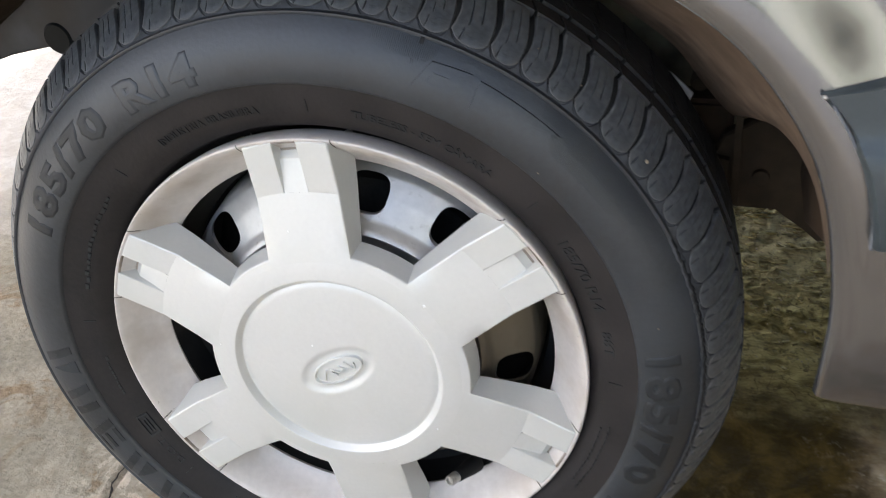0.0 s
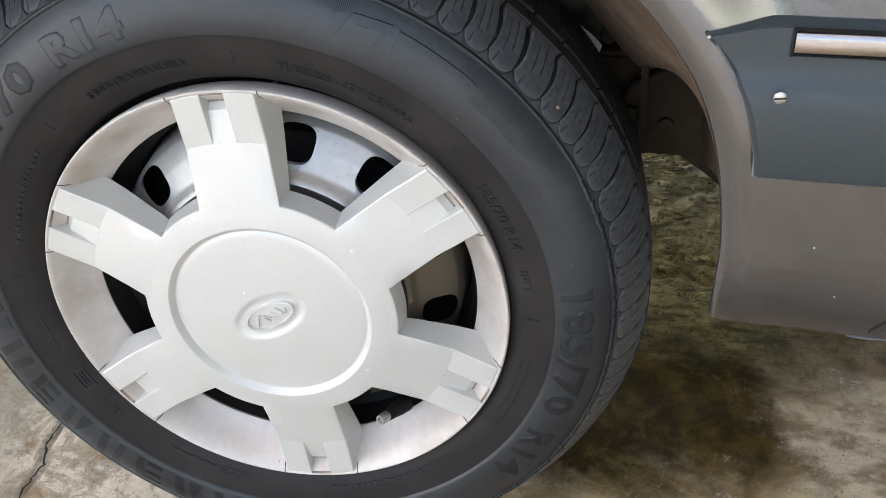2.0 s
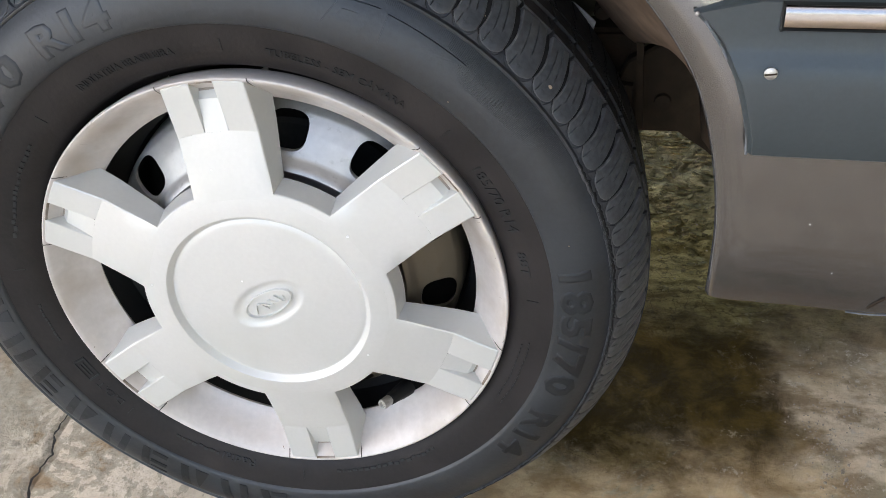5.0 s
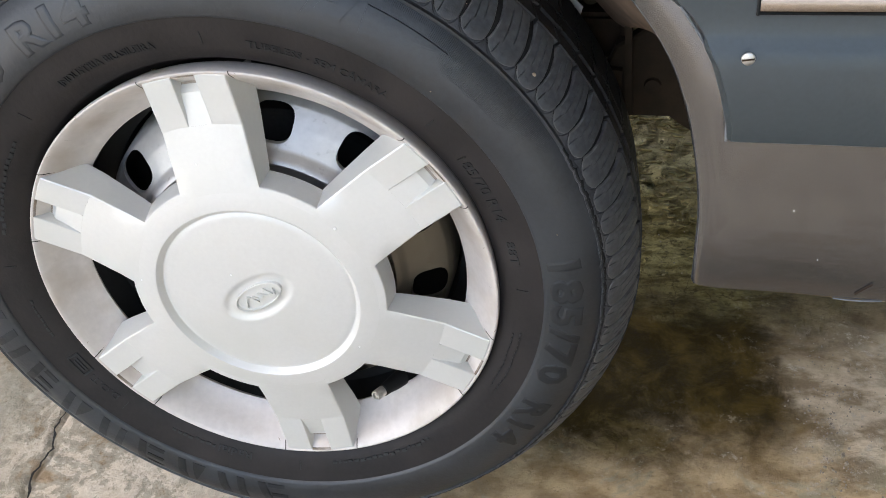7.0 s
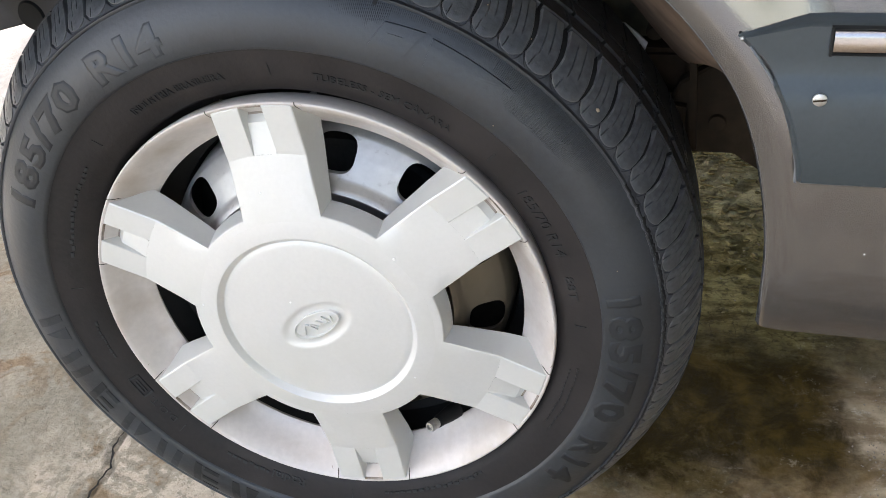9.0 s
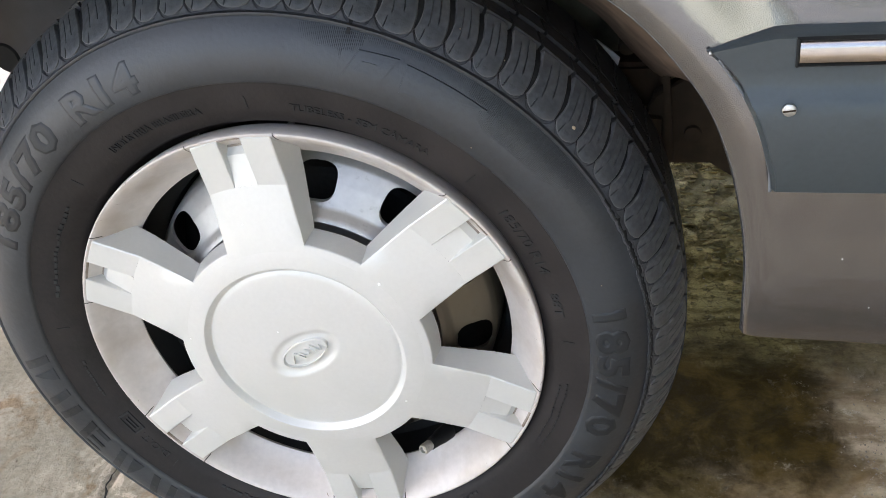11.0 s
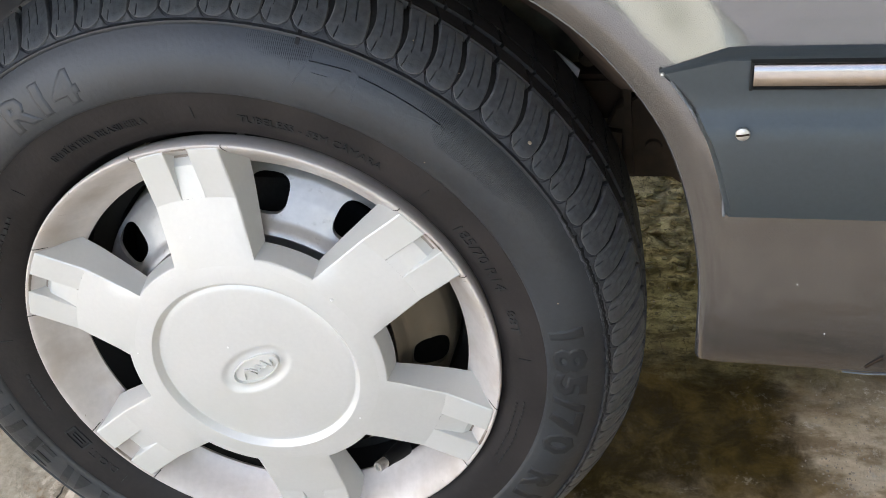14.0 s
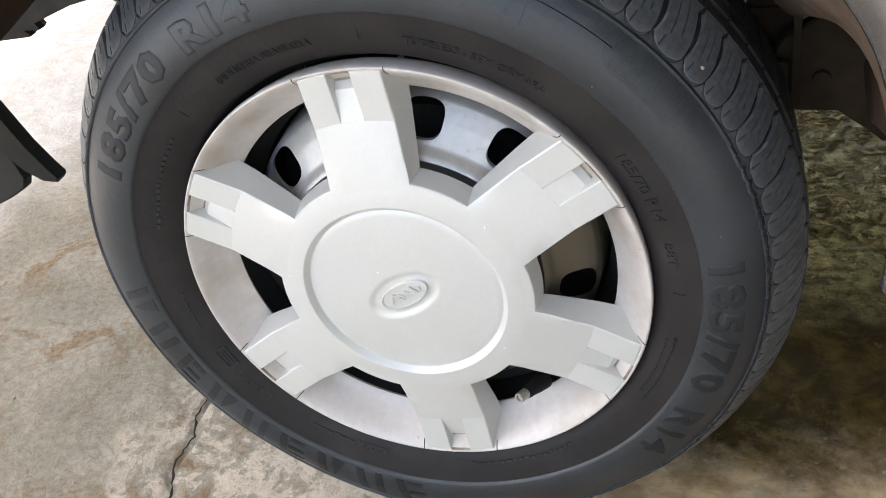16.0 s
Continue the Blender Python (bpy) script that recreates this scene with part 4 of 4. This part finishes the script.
def build_badge():
    """Plain raised oval badge."""
    bm = bmesh.new()
    tilt = radians(31)
    rings = []
    for k, o in ((1.06, 0.0058), (1.0, 0.0060), (0.985, 0.0094), (0.93, 0.0096), (0.89, 0.0074), (0.5, 0.0078), (0.02, 0.0079)):
        ring = []
        for i in range(48):
            a = 2 * math.pi * i / 48
            x, z = 0.0235 * k * math.cos(a), 0.0108 * k * math.sin(a)
            ring.append((x * math.cos(tilt) - z * math.sin(tilt), -o, x * math.sin(tilt) + z * math.cos(tilt)))
        rings.append(ring + ring[:1])
    grid(bm, rings)
    bmesh.ops.remove_doubles(bm, verts=bm.verts, dist=0.00005)
    # plain wavy strokes in place of the lettering
    for x0, x1, amp, w in ((-0.0155, -0.002, 0.0040, 0.0016), (-0.006, 0.005, 0.0024, 0.0015), (0.001, 0.012, 0.0026, 0.0015), (0.008, 0.0165, 0.0040, 0.0015)):
        up, dn = [], []
        for i in range(13):
            x = x0 + (x1 - x0) * i / 12
            z = amp * math.sin(i / 12 * 5.5 + x0 * 900)
            for row, dz, o in ((up, w / 2, 0.0096), (dn, -w / 2, 0.0096)):
                row.append((x * math.cos(tilt) - (z + dz) * math.sin(tilt), -o, x * math.sin(tilt) + (z + dz) * math.cos(tilt)))
        low = [[(a, y + 0.0019, b) for a, y, b in r] for r in (up, dn)]
        grid(bm, [low[0], up, dn, low[1]])
    part("badge", bm, "cover_silver", cover, "plain raised oval badge", angle=30)


build_badge()


def build_valve():
    bm = bmesh.new()
    prof = [(0.0075, 0.030), (0.0070, 0.020), (0.0058, 0.012), (0.0052, 0.004), (0.0040, 0.003), (0.0, 0.003)]
    rows = [[(r * math.cos(2 * math.pi * i / 20), y, r * math.sin(2 * math.pi * i / 20)) for i in range(21)] for r, y in prof]
    grid(bm, rows)
    bmesh.ops.remove_doubles(bm, verts=bm.verts, dist=0.0001)
    at = polar(0.1366, -52.6, 0.001)
    m = Matrix.Translation(at) @ pose(0, 0, 0, -12, 0, -27)
    v = hub_part("valve_stem", bm, "valve_rubber", "black rubber valve stem", m)
    bm = bmesh.new()
    prof = [(0.0040, 0.005), (0.0046, 0.003), (0.0046, -0.005), (0.0041, -0.0062), (0.0030, -0.0062), (0.0026, -0.0035), (0.0014, -0.0035), (0.0012, -0.0050), (0.0, -0.0050)]
    grid(bm, [[(r * math.cos(2 * math.pi * i / 20), y, r * math.sin(2 * math.pi * i / 20)) for i in range(21)] for r, y in prof])
    bmesh.ops.remove_doubles(bm, verts=bm.verts, dist=0.0001)
    part("valve_core", bm, "screw_steel", v, "bare metal valve tip", angle=50)


build_valve()

def build_specks():
    """Dried white droplets on the cover and the tyre, each a tiny flat dome."""
    def dome(bm, size):
        rows = [[(size * k * math.cos(2 * math.pi * i / 10), -h * size, size * k * math.sin(2 * math.pi * i / 10)) for i in range(11)] for k, h in ((1.0, -0.1), (0.8, 0.28), (0.4, 0.42), (0.02, 0.45))]
        grid(bm, rows)

    for parent, spots in ((cover, ((0.0280, 128, 0.0089, 0.0011), (0.0985, 42, 0.0079, 0.0013), (0.0900, -33, 0.0092, 0.0010), (0.1210, 101, 0.0036, 0.0008), (0.0955, 171, 0.0083, 0.0008))),
                          (tyre, ((0.2330, 47.5, 0.0094, 0.0006), (0.2815, 37.6, -0.0126, 0.0016), (0.2872, 57.5, -0.0202, 0.0005), (0.2850, 50.5, -0.0174, 0.0005), (0.2445, 14.0, 0.0100, 0.0005)))):
        for r, a, o, size in spots:
            bm = bmesh.new()
            dome(bm, size)
            part("speck", bm, "droplet_white" if parent is cover else "grit_stone", parent, m=Matrix.Translation(polar(r, a, o)))


build_specks()

# ---- the car's side round the wheel ----
# lip of the wheel arch: along the car, height
ARCH = [(-0.36, 0.40), (-0.355, 0.46), (-0.335, 0.53), (-0.29, 0.595), (-0.22, 0.64), (-0.12, 0.668), (0.0, 0.678), (0.10, 0.672), (0.17, 0.653), (0.212, 0.634), (0.249, 0.613), (0.276, 0.590), (0.301, 0.556), (0.314, 0.525), (0.322, 0.490), (0.3258, 0.459), (0.3262, 0.430), (0.3262, 0.402)]


def smooth_line(pts, per=4):
    out = []
    for i in range(len(pts) - 1):
        p0, p1, p2, p3 = pts[max(0, i - 1)], pts[i], pts[i + 1], pts[min(len(pts) - 1, i + 2)]
        for k in range(per):
            t = k / per
            out.append(tuple(0.5 * (2 * b + (c - a) * t + (2 * a - 5 * b + 4 * c - d) * t * t + (3 * b - a - 3 * c + d) * t ** 3) for a, b, c, d in zip(p0, p1, p2, p3)))
    return out + [pts[-1]]


def build_fender():
    bm = bmesh.new()
    line = smooth_line(ARCH, 4)
    n = len(line)
    # sections run from the folded lip outwards over the flare to the flat of the panel
    offs = [(0.006, -0.050, 0), (0.001, -0.014, 0), (-0.0005, -0.004, 0), (0.001, 0.0003, 0), (0.004, 0.0016, 0), (0.010, 0.0024, 0)]
    for k in range(13):
        f = k / 12
        offs.append((0.013 + 0.044 * f, 0.0026 - 0.0018 * f, f * f * (3 - 2 * f)))
    offs.append((0.062, 0.0008, 1.0))
    rows = []
    for d, out, flare in offs:
        row = []
        for i, (u, z) in enumerate(line):
            a, b = line[max(0, i - 1)], line[min(n - 1, i + 1)]
            tx, tz = b[0] - a[0], b[1] - a[1]
            L = math.hypot(tx, tz)
            nx, nz = -tz / L, tx / L
            fade = max(0, min(1, (z - 0.53) / 0.045))
            row.append(Vector((u + nx * d, -(SIDE - 0.006 + out - 0.0115 * flare * fade), z + nz * d)))
        rows.append(row)
    last = rows[-1]
    outer = []
    for p in last:
        if p.x > 0.25 and p.z < 0.66:
            q = Vector((1.7, p.y, p.z + 0.3 * max(0, p.z - 0.58)))
        elif p.x < -0.25 and p.z < 0.66:
            q = Vector((-0.75, p.y, p.z))
        else:
            q = Vector((p.x * 3.0, p.y + 0.02, 0.95))
        outer.append(q)
    for f in (0.01, 0.02, 0.03, 0.04, 0.055, 0.07, 0.1, 0.25, 0.6, 1.0):
        rows.append([p.lerp(q, f) for p, q in zip(last, outer)])
    # the skirt's lower edge falls slightly to the rear and tucks under
    for row in rows:
        for p in row:
            if p.x > 0.3:
                k = max(0, min(1, (0.452 - p.z) / 0.053))
                p.y += 0.011 * k ** 2.2
                p.z -= 0.0024 * k ** 2.2
                p.z -= 0.003 * max(0, min(1, (p.x - 0.329) / 0.09)) * k
    grid(bm, rows)
    # folded lower flange
    flange = [rows[k][-1] for k in range(3, len(rows))]
    grid(bm, [flange, [p + Vector((0, 0.004, -0.001)) for p in flange], [p + Vector((0.002, 0.03, 0.002)) for p in flange]])
    fender = part("front_fender", bm, "body_paint", car, "silver-beige metallic fender with rolled arch lip", angle=60)
    # chips in the paint, and the lap to the next panel at the lower rear corner
    rng = random.Random(12)
    for x, z, r in ((0.3456, 0.4234, 0.0007), (0.3739, 0.4630, 0.0006), (0.3380, 0.4405, 0.0005), (0.3905, 0.4300, 0.0005), (0.3600, 0.4135, 0.0006)):
        bm = bmesh.new()
        ring = [(math.cos(t * 1.05), math.sin(t * 1.05), rng.uniform(0.6, 1.2)) for t in range(6)]
        k = max(0, min(1, (0.452 - z) / 0.053))
        y = -(SIDE - 0.006 + 0.0008) + 0.011 * k ** 2.2
        rows = [[Vector((x + c * q * r * f, y - h, z + d * q * r * f)) for c, d, q in ring + ring[:1]] for f, h in ((1.2, -0.0006), (0.8, 0.0004), (0.05, 0.0006))]
        grid(bm, rows)
        part("paint_chip", bm, "chip_pale", fender, "tiny pale chip in the paint", angle=60)
    bm = bmesh.new()
    low = [Vector((x, -0.0738, 0.3966 - 0.0006 * math.sin((x - 0.405) * 150))) for x in (0.404, 0.408, 0.412, 0.416, 0.420, 0.424, 0.43)]
    grid(bm, [[p + Vector((0, -0.0005 * math.cos(t), 0.0005 * math.sin(t))) for p in low] for t in (-1.4, -0.7, 0.0, 0.7, 1.4, 2.1)])
    part("flange_edge", bm, "lip_grey", fender, "worn pale lower edge", angle=60)
    bm = bmesh.new()
    lap = [((0.4148 + 0.0050 * f + 0.0016 * f * f), -0.0768 - 0.0036 * f, 0.4025 + 0.0105 * f) for f in (0, 0.25, 0.5, 0.75, 1.0)]
    grid(bm, [[(x + dx * (1 - 0.5 * k / 4), y + dy, z) for k, (x, y, z) in enumerate(lap)] for dx, dy in ((-0.0006, 0.0030), (-0.0005, 0.0004), (0.0005, 0.0004), (0.0006, 0.0030))])
    part("lap_gap", bm, "liner_dark", fender, "dark gap where the panels lap", angle=60)


build_fender()


def build_bonnet():
    bm = bmesh.new()
    rows = [[(x, y, z + 0.03 * math.sin(max(0, y) * 2)) for x in (-0.75, -0.3, 0.2, 0.8, 1.7)] for y, z in ((-0.062, 0.95), (-0.03, 0.985), (0.1, 1.0), (0.7, 1.02), (1.4, 1.0), (1.52, 0.95), (1.54, 0.76), (1.52, 0.64))]
    grid(bm, rows)
    part("bonnet", bm, "body_paint", car, "silver-beige bonnet", angle=40)
    bm = bmesh.new()
    box(bm, -0.10, 2.2, 0.55, 1.00, 0.40, 0.43)
    part("underbody", bm, "liner_dark", car, "dark dirty underbody", angle=30)


build_bonnet()


def build_arch_inside():
    # tunnel behind the lip
    bm = bmesh.new()
    line = smooth_line(ARCH, 3)
    rows = []
    for y in (-0.040, 0.0, 0.05, 0.10, 0.15, 0.178, 0.245):
        row = []
        for u, z in line:
            low = 0.46 + 0.48 * (y + 0.04) if u < 0 else max(0.368, 0.472 - 0.482 * (y + 0.04))
            t = (y + 0.04) / 0.218
            row.append((u * (1.0 - (0.15 if u < 0 else 0.02) * t), y, max(z - 0.05 * t * max(0, z - 0.45) / 0.2, low)))
        rows.append(row)
    grid(bm, rows)
    part("arch_liner", bm, "liner_dark", car, "rust-brown dirty wheel arch tunnel", angle=50)
    # inner wing panel
    bm = bmesh.new()
    slab(bm, [(0.250, 0.366), (0.306, 0.3665), (0.316, 0.359), (0.328, 0.351), (0.341, 0.340), (0.358, 0.345), (0.358, 0.44), (0.300, 0.452), (0.262, 0.428), (0.250, 0.40)], 0.174, 0.014)
    ring = [[(0.292 + r * math.cos(2 * math.pi * i / 12), y - 0.002, 0.395 + r * math.sin(2 * math.pi * i / 12)) for i in range(13)] for r, y in ((0.007, 0.177), (0.0065, 0.172), (0.0, 0.171))]
    grid(bm, ring)
    part("inner_bracket", bm, "bracket_brown", car, "dark brown rusty bracket", angle=30)
    # upright rib and small foot of the bracket
    bm = bmesh.new()
    slab(bm, [(0.2715, 0.372), (0.2775, 0.372), (0.2745, 0.452), (0.2690, 0.452)], 0.166, 0.010)
    slab(bm, [(0.2540, 0.392), (0.2680, 0.385), (0.2680, 0.410), (0.2560, 0.412)], 0.168, 0.010)
    part("bracket_rib", bm, "bracket_brown", car, "dusty upright rib of the bracket", angle=30)
    bm = bmesh.new()
    box(bm, 0.222, 0.268, 0.192, 0.222, 0.408, 0.447)
    bmesh.ops.bevel(bm, geom=bm.edges[:], offset=0.004, segments=2, affect="EDGES")
    part("dark_block", bm, "liner_dark", car, "dark brown block inside the arch", angle=40)
    bm = bmesh.new()
    rows = [[(x, 0.225 + 0.02 * math.sin(x * 9), z) for x in (-0.30, -0.2, -0.1, 0.0, 0.1, 0.2, 0.25, 0.30, 0.36)] for z in (0.345, 0.40, 0.45, 0.5, 0.56, 0.62, 0.70, 0.80)]
    grid(bm, rows)
    part("inner_wing", bm, "inner_olive", car, "olive-grey dusty inner wing", angle=40)
    bm = bmesh.new()
    slab(bm, [(0.2135, 0.4805), (0.2200, 0.4790), (0.2300, 0.4705), (0.2372, 0.4635), (0.2345, 0.4550), (0.2240, 0.4560), (0.2135, 0.4700)], 0.168, 0.002)
    part("pale_sliver", bm, "sliver_white", car, "small white sliver inside the arch", angle=30)
    # dusty sheet that closes the arch from the lip down to the inner wing
    pairs = [((0.00, 0.678), (0.00, 0.590)), ((0.10, 0.672), (0.085, 0.574)), ((0.170, 0.653), (0.148, 0.547)), ((0.212, 0.634), (0.188, 0.524)), ((0.249, 0.613), (0.2218, 0.4994)), ((0.276, 0.590), (0.2448, 0.4712)), ((0.301, 0.556), (0.2679, 0.4473)), ((0.314, 0.525), (0.286, 0.4490)), ((0.322, 0.490), (0.304, 0.4490)), ((0.3258, 0.459), (0.322, 0.4480))]
    outer, inner = smooth_line([p[0] for p in pairs], 4), smooth_line([p[1] for p in pairs], 4)
    rows = []
    for f, y in ((-0.01, -0.048), (0.16, -0.010), (0.36, 0.035), (0.58, 0.080), (0.79, 0.125), (1.0, 0.1700), (1.02, 0.1730), (1.0, 0.1760)):
        rows.append([(a[0] + (b[0] - a[0]) * f, y, a[1] + (b[1] - a[1]) * f) for a, b in zip(outer, inner)])
    bm = bmesh.new()
    grid(bm, rows)
    part("arch_sheet", bm, "liner_dust", car, "dusty brown sheet inside the wheel arch", angle=60)
    bm = bmesh.new()
    grid(bm, [[(0.2400 + r * math.cos(2 * math.pi * i / 14), 0.196 - o, 0.4605 + r * math.sin(2 * math.pi * i / 14)) for i in range(15)] for r, o in ((0.0075, -0.03), (0.0075, 0.0), (0.0052, 0.001), (0.0050, 0.004), (0.0, 0.0045))])
    part("bolt", bm, "bracket_brown", car, "dirty bolt head inside the arch", angle=30)


build_arch_inside()


def build_torn_liner():
    bm = bmesh.new()
    slab(bm, [(-0.232, 0.508), (-0.327, 0.487), (-0.377, 0.470), (-0.373, 0.464), (-0.395, 0.463), (-0.388, 0.457), (-0.425, 0.453), (-0.62, 0.46), (-0.66, 0.85), (0.0, 0.85), (0.0, 0.615), (-0.095, 0.594), (-0.150, 0.570), (-0.192, 0.5425)], 0.112, 0.012)
    part("front_liner", bm, "liner_grey", car, "torn black plastic arch liner", angle=35)
    bm = bmesh.new()
    slab(bm, [(-0.532, 0.460), (-0.487, 0.430), (-0.469, 0.385), (-0.460, 0.335), (-0.450, 0.305), (-0.444, 0.292), (-0.450, 0.286), (-0.466, 0.286), (-0.484, 0.300), (-0.507, 0.345), (-0.542, 0.400), (-0.592, 0.460)], 0.108, 0.016, -0.15)
    part("splash_flap", bm, "black_plastic", car, "curved black plastic splash flap", angle=35)
    bm = bmesh.new()
    slab(bm, [(-0.570, 0.444), (-0.525, 0.354), (-0.510, 0.312), (-0.502, 0.282), (-0.508, 0.270), (-0.530, 0.258), (-0.570, 0.240), (-0.640, 0.244), (-0.680, 0.444)], 0.130, 0.014, 0.1)
    part("splash_flap", bm, "black_plastic", car, "curved black plastic splash flap", angle=35)
    bm = bmesh.new()
    rows = [[(-0.272 + r * math.cos(2 * math.pi * i / 20), y, 0.505 + r * math.sin(2 * math.pi * i / 20)) for i in range(21)] for r, y in ((0.0, 0.11), (0.012, 0.11), (0.016, 0.115), (0.017, 0.14), (0.015, 0.16))]
    grid(bm, rows)
    part("bump_stop", bm, "valve_rubber", car, "round black rubber bump stop", angle=40)


build_torn_liner()


def extrude_profile(bm, prof, x0, x1, n=8):
    grid(bm, [[(x0 + (x1 - x0) * i / n, -d, z) for i in range(n + 1)] for d, z in prof])


def build_moulding():
    bm = bmesh.new()
    prof = [(SIDE - 0.026, 0.5088), (SIDE + 0.004, 0.5092), (SIDE + 0.0075, 0.5115), (SIDE + 0.0085, 0.520), (SIDE + 0.0083, 0.540), (SIDE + 0.0078, 0.550), (SIDE + 0.0068, 0.556), (SIDE + 0.0048, 0.560), (SIDE + 0.0024, 0.5635), (SIDE + 0.0012, 0.567), (SIDE + 0.0008, 0.573), (SIDE + 0.0004, 0.588), (SIDE - 0.0004, 0.5886), (SIDE - 0.0030, 0.5889), (SIDE - 0.005, 0.5891), (SIDE - 0.026, 0.5893)]
    # front end follows the arch: x of the tip by height
    tip = [(0.5088, 0.3350), (0.52, 0.3345), (0.535, 0.331), (0.55, 0.326), (0.565, 0.318), (0.58, 0.308), (0.588, 0.3035), (0.5960, 0.3035)]
    rows = []
    for d, z in prof:
        x0 = lerp_table(tip, z)
        row = []
        for x, out in [(x0, SIDE - 0.026), (x0, d - 0.004), (x0 + 0.003, d)] + [(x0 + dx, d) for dx in (0.012, 0.022, 0.030, 0.06, 0.2, 0.6)] + [(1.7, d)]:
            drop = 0.0085 * max(0, min(1, (z - 0.57) / 0.024)) * max(0, min(1, (0.333 - x) / 0.029))
            row.append((x, -out, z - drop))
        rows.append(row)
    grid(bm, rows)
    mould = part("rubbing_strip", bm, "moulding_grey", car, "dark blue-grey plastic side rubbing strip", angle=40)
    bm = bmesh.new()
    d0 = SIDE + 0.0002
    extrude_profile(bm, [(d0 - 0.002, 0.5760), (d0 + 0.0012, 0.5761), (d0 + 0.0026, 0.5772), (d0 + 0.0031, 0.5790), (d0 + 0.0033, 0.5815), (d0 + 0.0031, 0.5842), (d0 + 0.0024, 0.5860), (d0 + 0.0008, 0.5873), (d0 - 0.002, 0.5876)], 0.344, 1.7)
    part("bright_insert", bm, "insert_metal", mould, "bright metal strip inlaid in the rubbing strip", angle=30)
    bm = bmesh.new()
    for z0, z1 in ((0.5749, 0.5762), (0.5874, 0.5886)):
        extrude_profile(bm, [(d0 - 0.002, z0), (d0 + 0.0022, z0 + 0.0003), (d0 + 0.0026, (z0 + z1) / 2), (d0 + 0.0022, z1 - 0.0003), (d0 - 0.002, z1)], 0.3425, 1.7)
    grid(bm, [[(x, -(d0 + o), z) for z in (0.5749, 0.5780, 0.5850, 0.5886)] for x, o in ((0.3424, -0.002), (0.3426, 0.0022), (0.3433, 0.0026), (0.3440, 0.0022), (0.3442, -0.002))])
    part("insert_frame", bm, "black_plastic", mould, "narrow black frame round the bright strip", angle=40)
    # moulded lip along the front end, and the small studs at its point
    bm = bmesh.new()
    path = []
    for i in range(29):
        z = 0.5095 + (0.5790 - 0.5095) * i / 28
        path.append(Vector((lerp_table(tip, z) + 0.0004, -(SIDE + 0.0006 + 0.0030 * max(0.0, min(1.0, (0.556 - z) / 0.02))), z)))
    grid(bm, [[p + Vector((0.0008 * math.cos(t), -0.0010 * math.sin(t), 0)) for p in path] for t in (-0.4, 0.3, 0.9, 1.57, 2.2, 2.9, 3.6)])
    part("edge_lip", bm, "lip_grey", mould, "thin pale lip along the front edge", angle=60)
    for x, z, r in ((0.3055, 0.5818, 0.0011),):
        bm = bmesh.new()
        grid(bm, [[(x + r * f * math.cos(2 * math.pi * i / 12), -(SIDE + 0.0002 + h * r), z + r * f * math.sin(2 * math.pi * i / 12)) for i in range(13)] for f, h in ((1.0, -0.4), (0.95, 0.3), (0.7, 0.65), (0.02, 0.8))])
        part("stud", bm, "screw_steel", mould, "tiny bright stud at the strip's point", angle=60)
    bm = bmesh.new()
    prof = [(0.0032, 0.0), (0.0031, 0.0008), (0.0024, 0.0012), (0.0013, 0.0014), (0.0, 0.0014)]
    grid(bm, [[(0.341 + r * math.cos(2 * math.pi * i / 24), -(SIDE + 0.0080 + o), 0.5565 + r * math.sin(2 * math.pi * i / 24)) for i in range(25)] for r, o in prof])
    part("screw", bm, "screw_steel", mould, "domed slotted metal screw head", angle=40)
    bm = bmesh.new()
    box(bm, -0.0028, 0.0028, -0.0016, 0.0, -0.0004, 0.0004)
    bmesh.ops.transform(bm, matrix=pose(0.341, -(SIDE + 0.0080), 0.5565, 0, -8, 0), verts=bm.verts)
    part("screw_slot", bm, "liner_dark", mould, "dark screw slot", angle=30)


build_moulding()
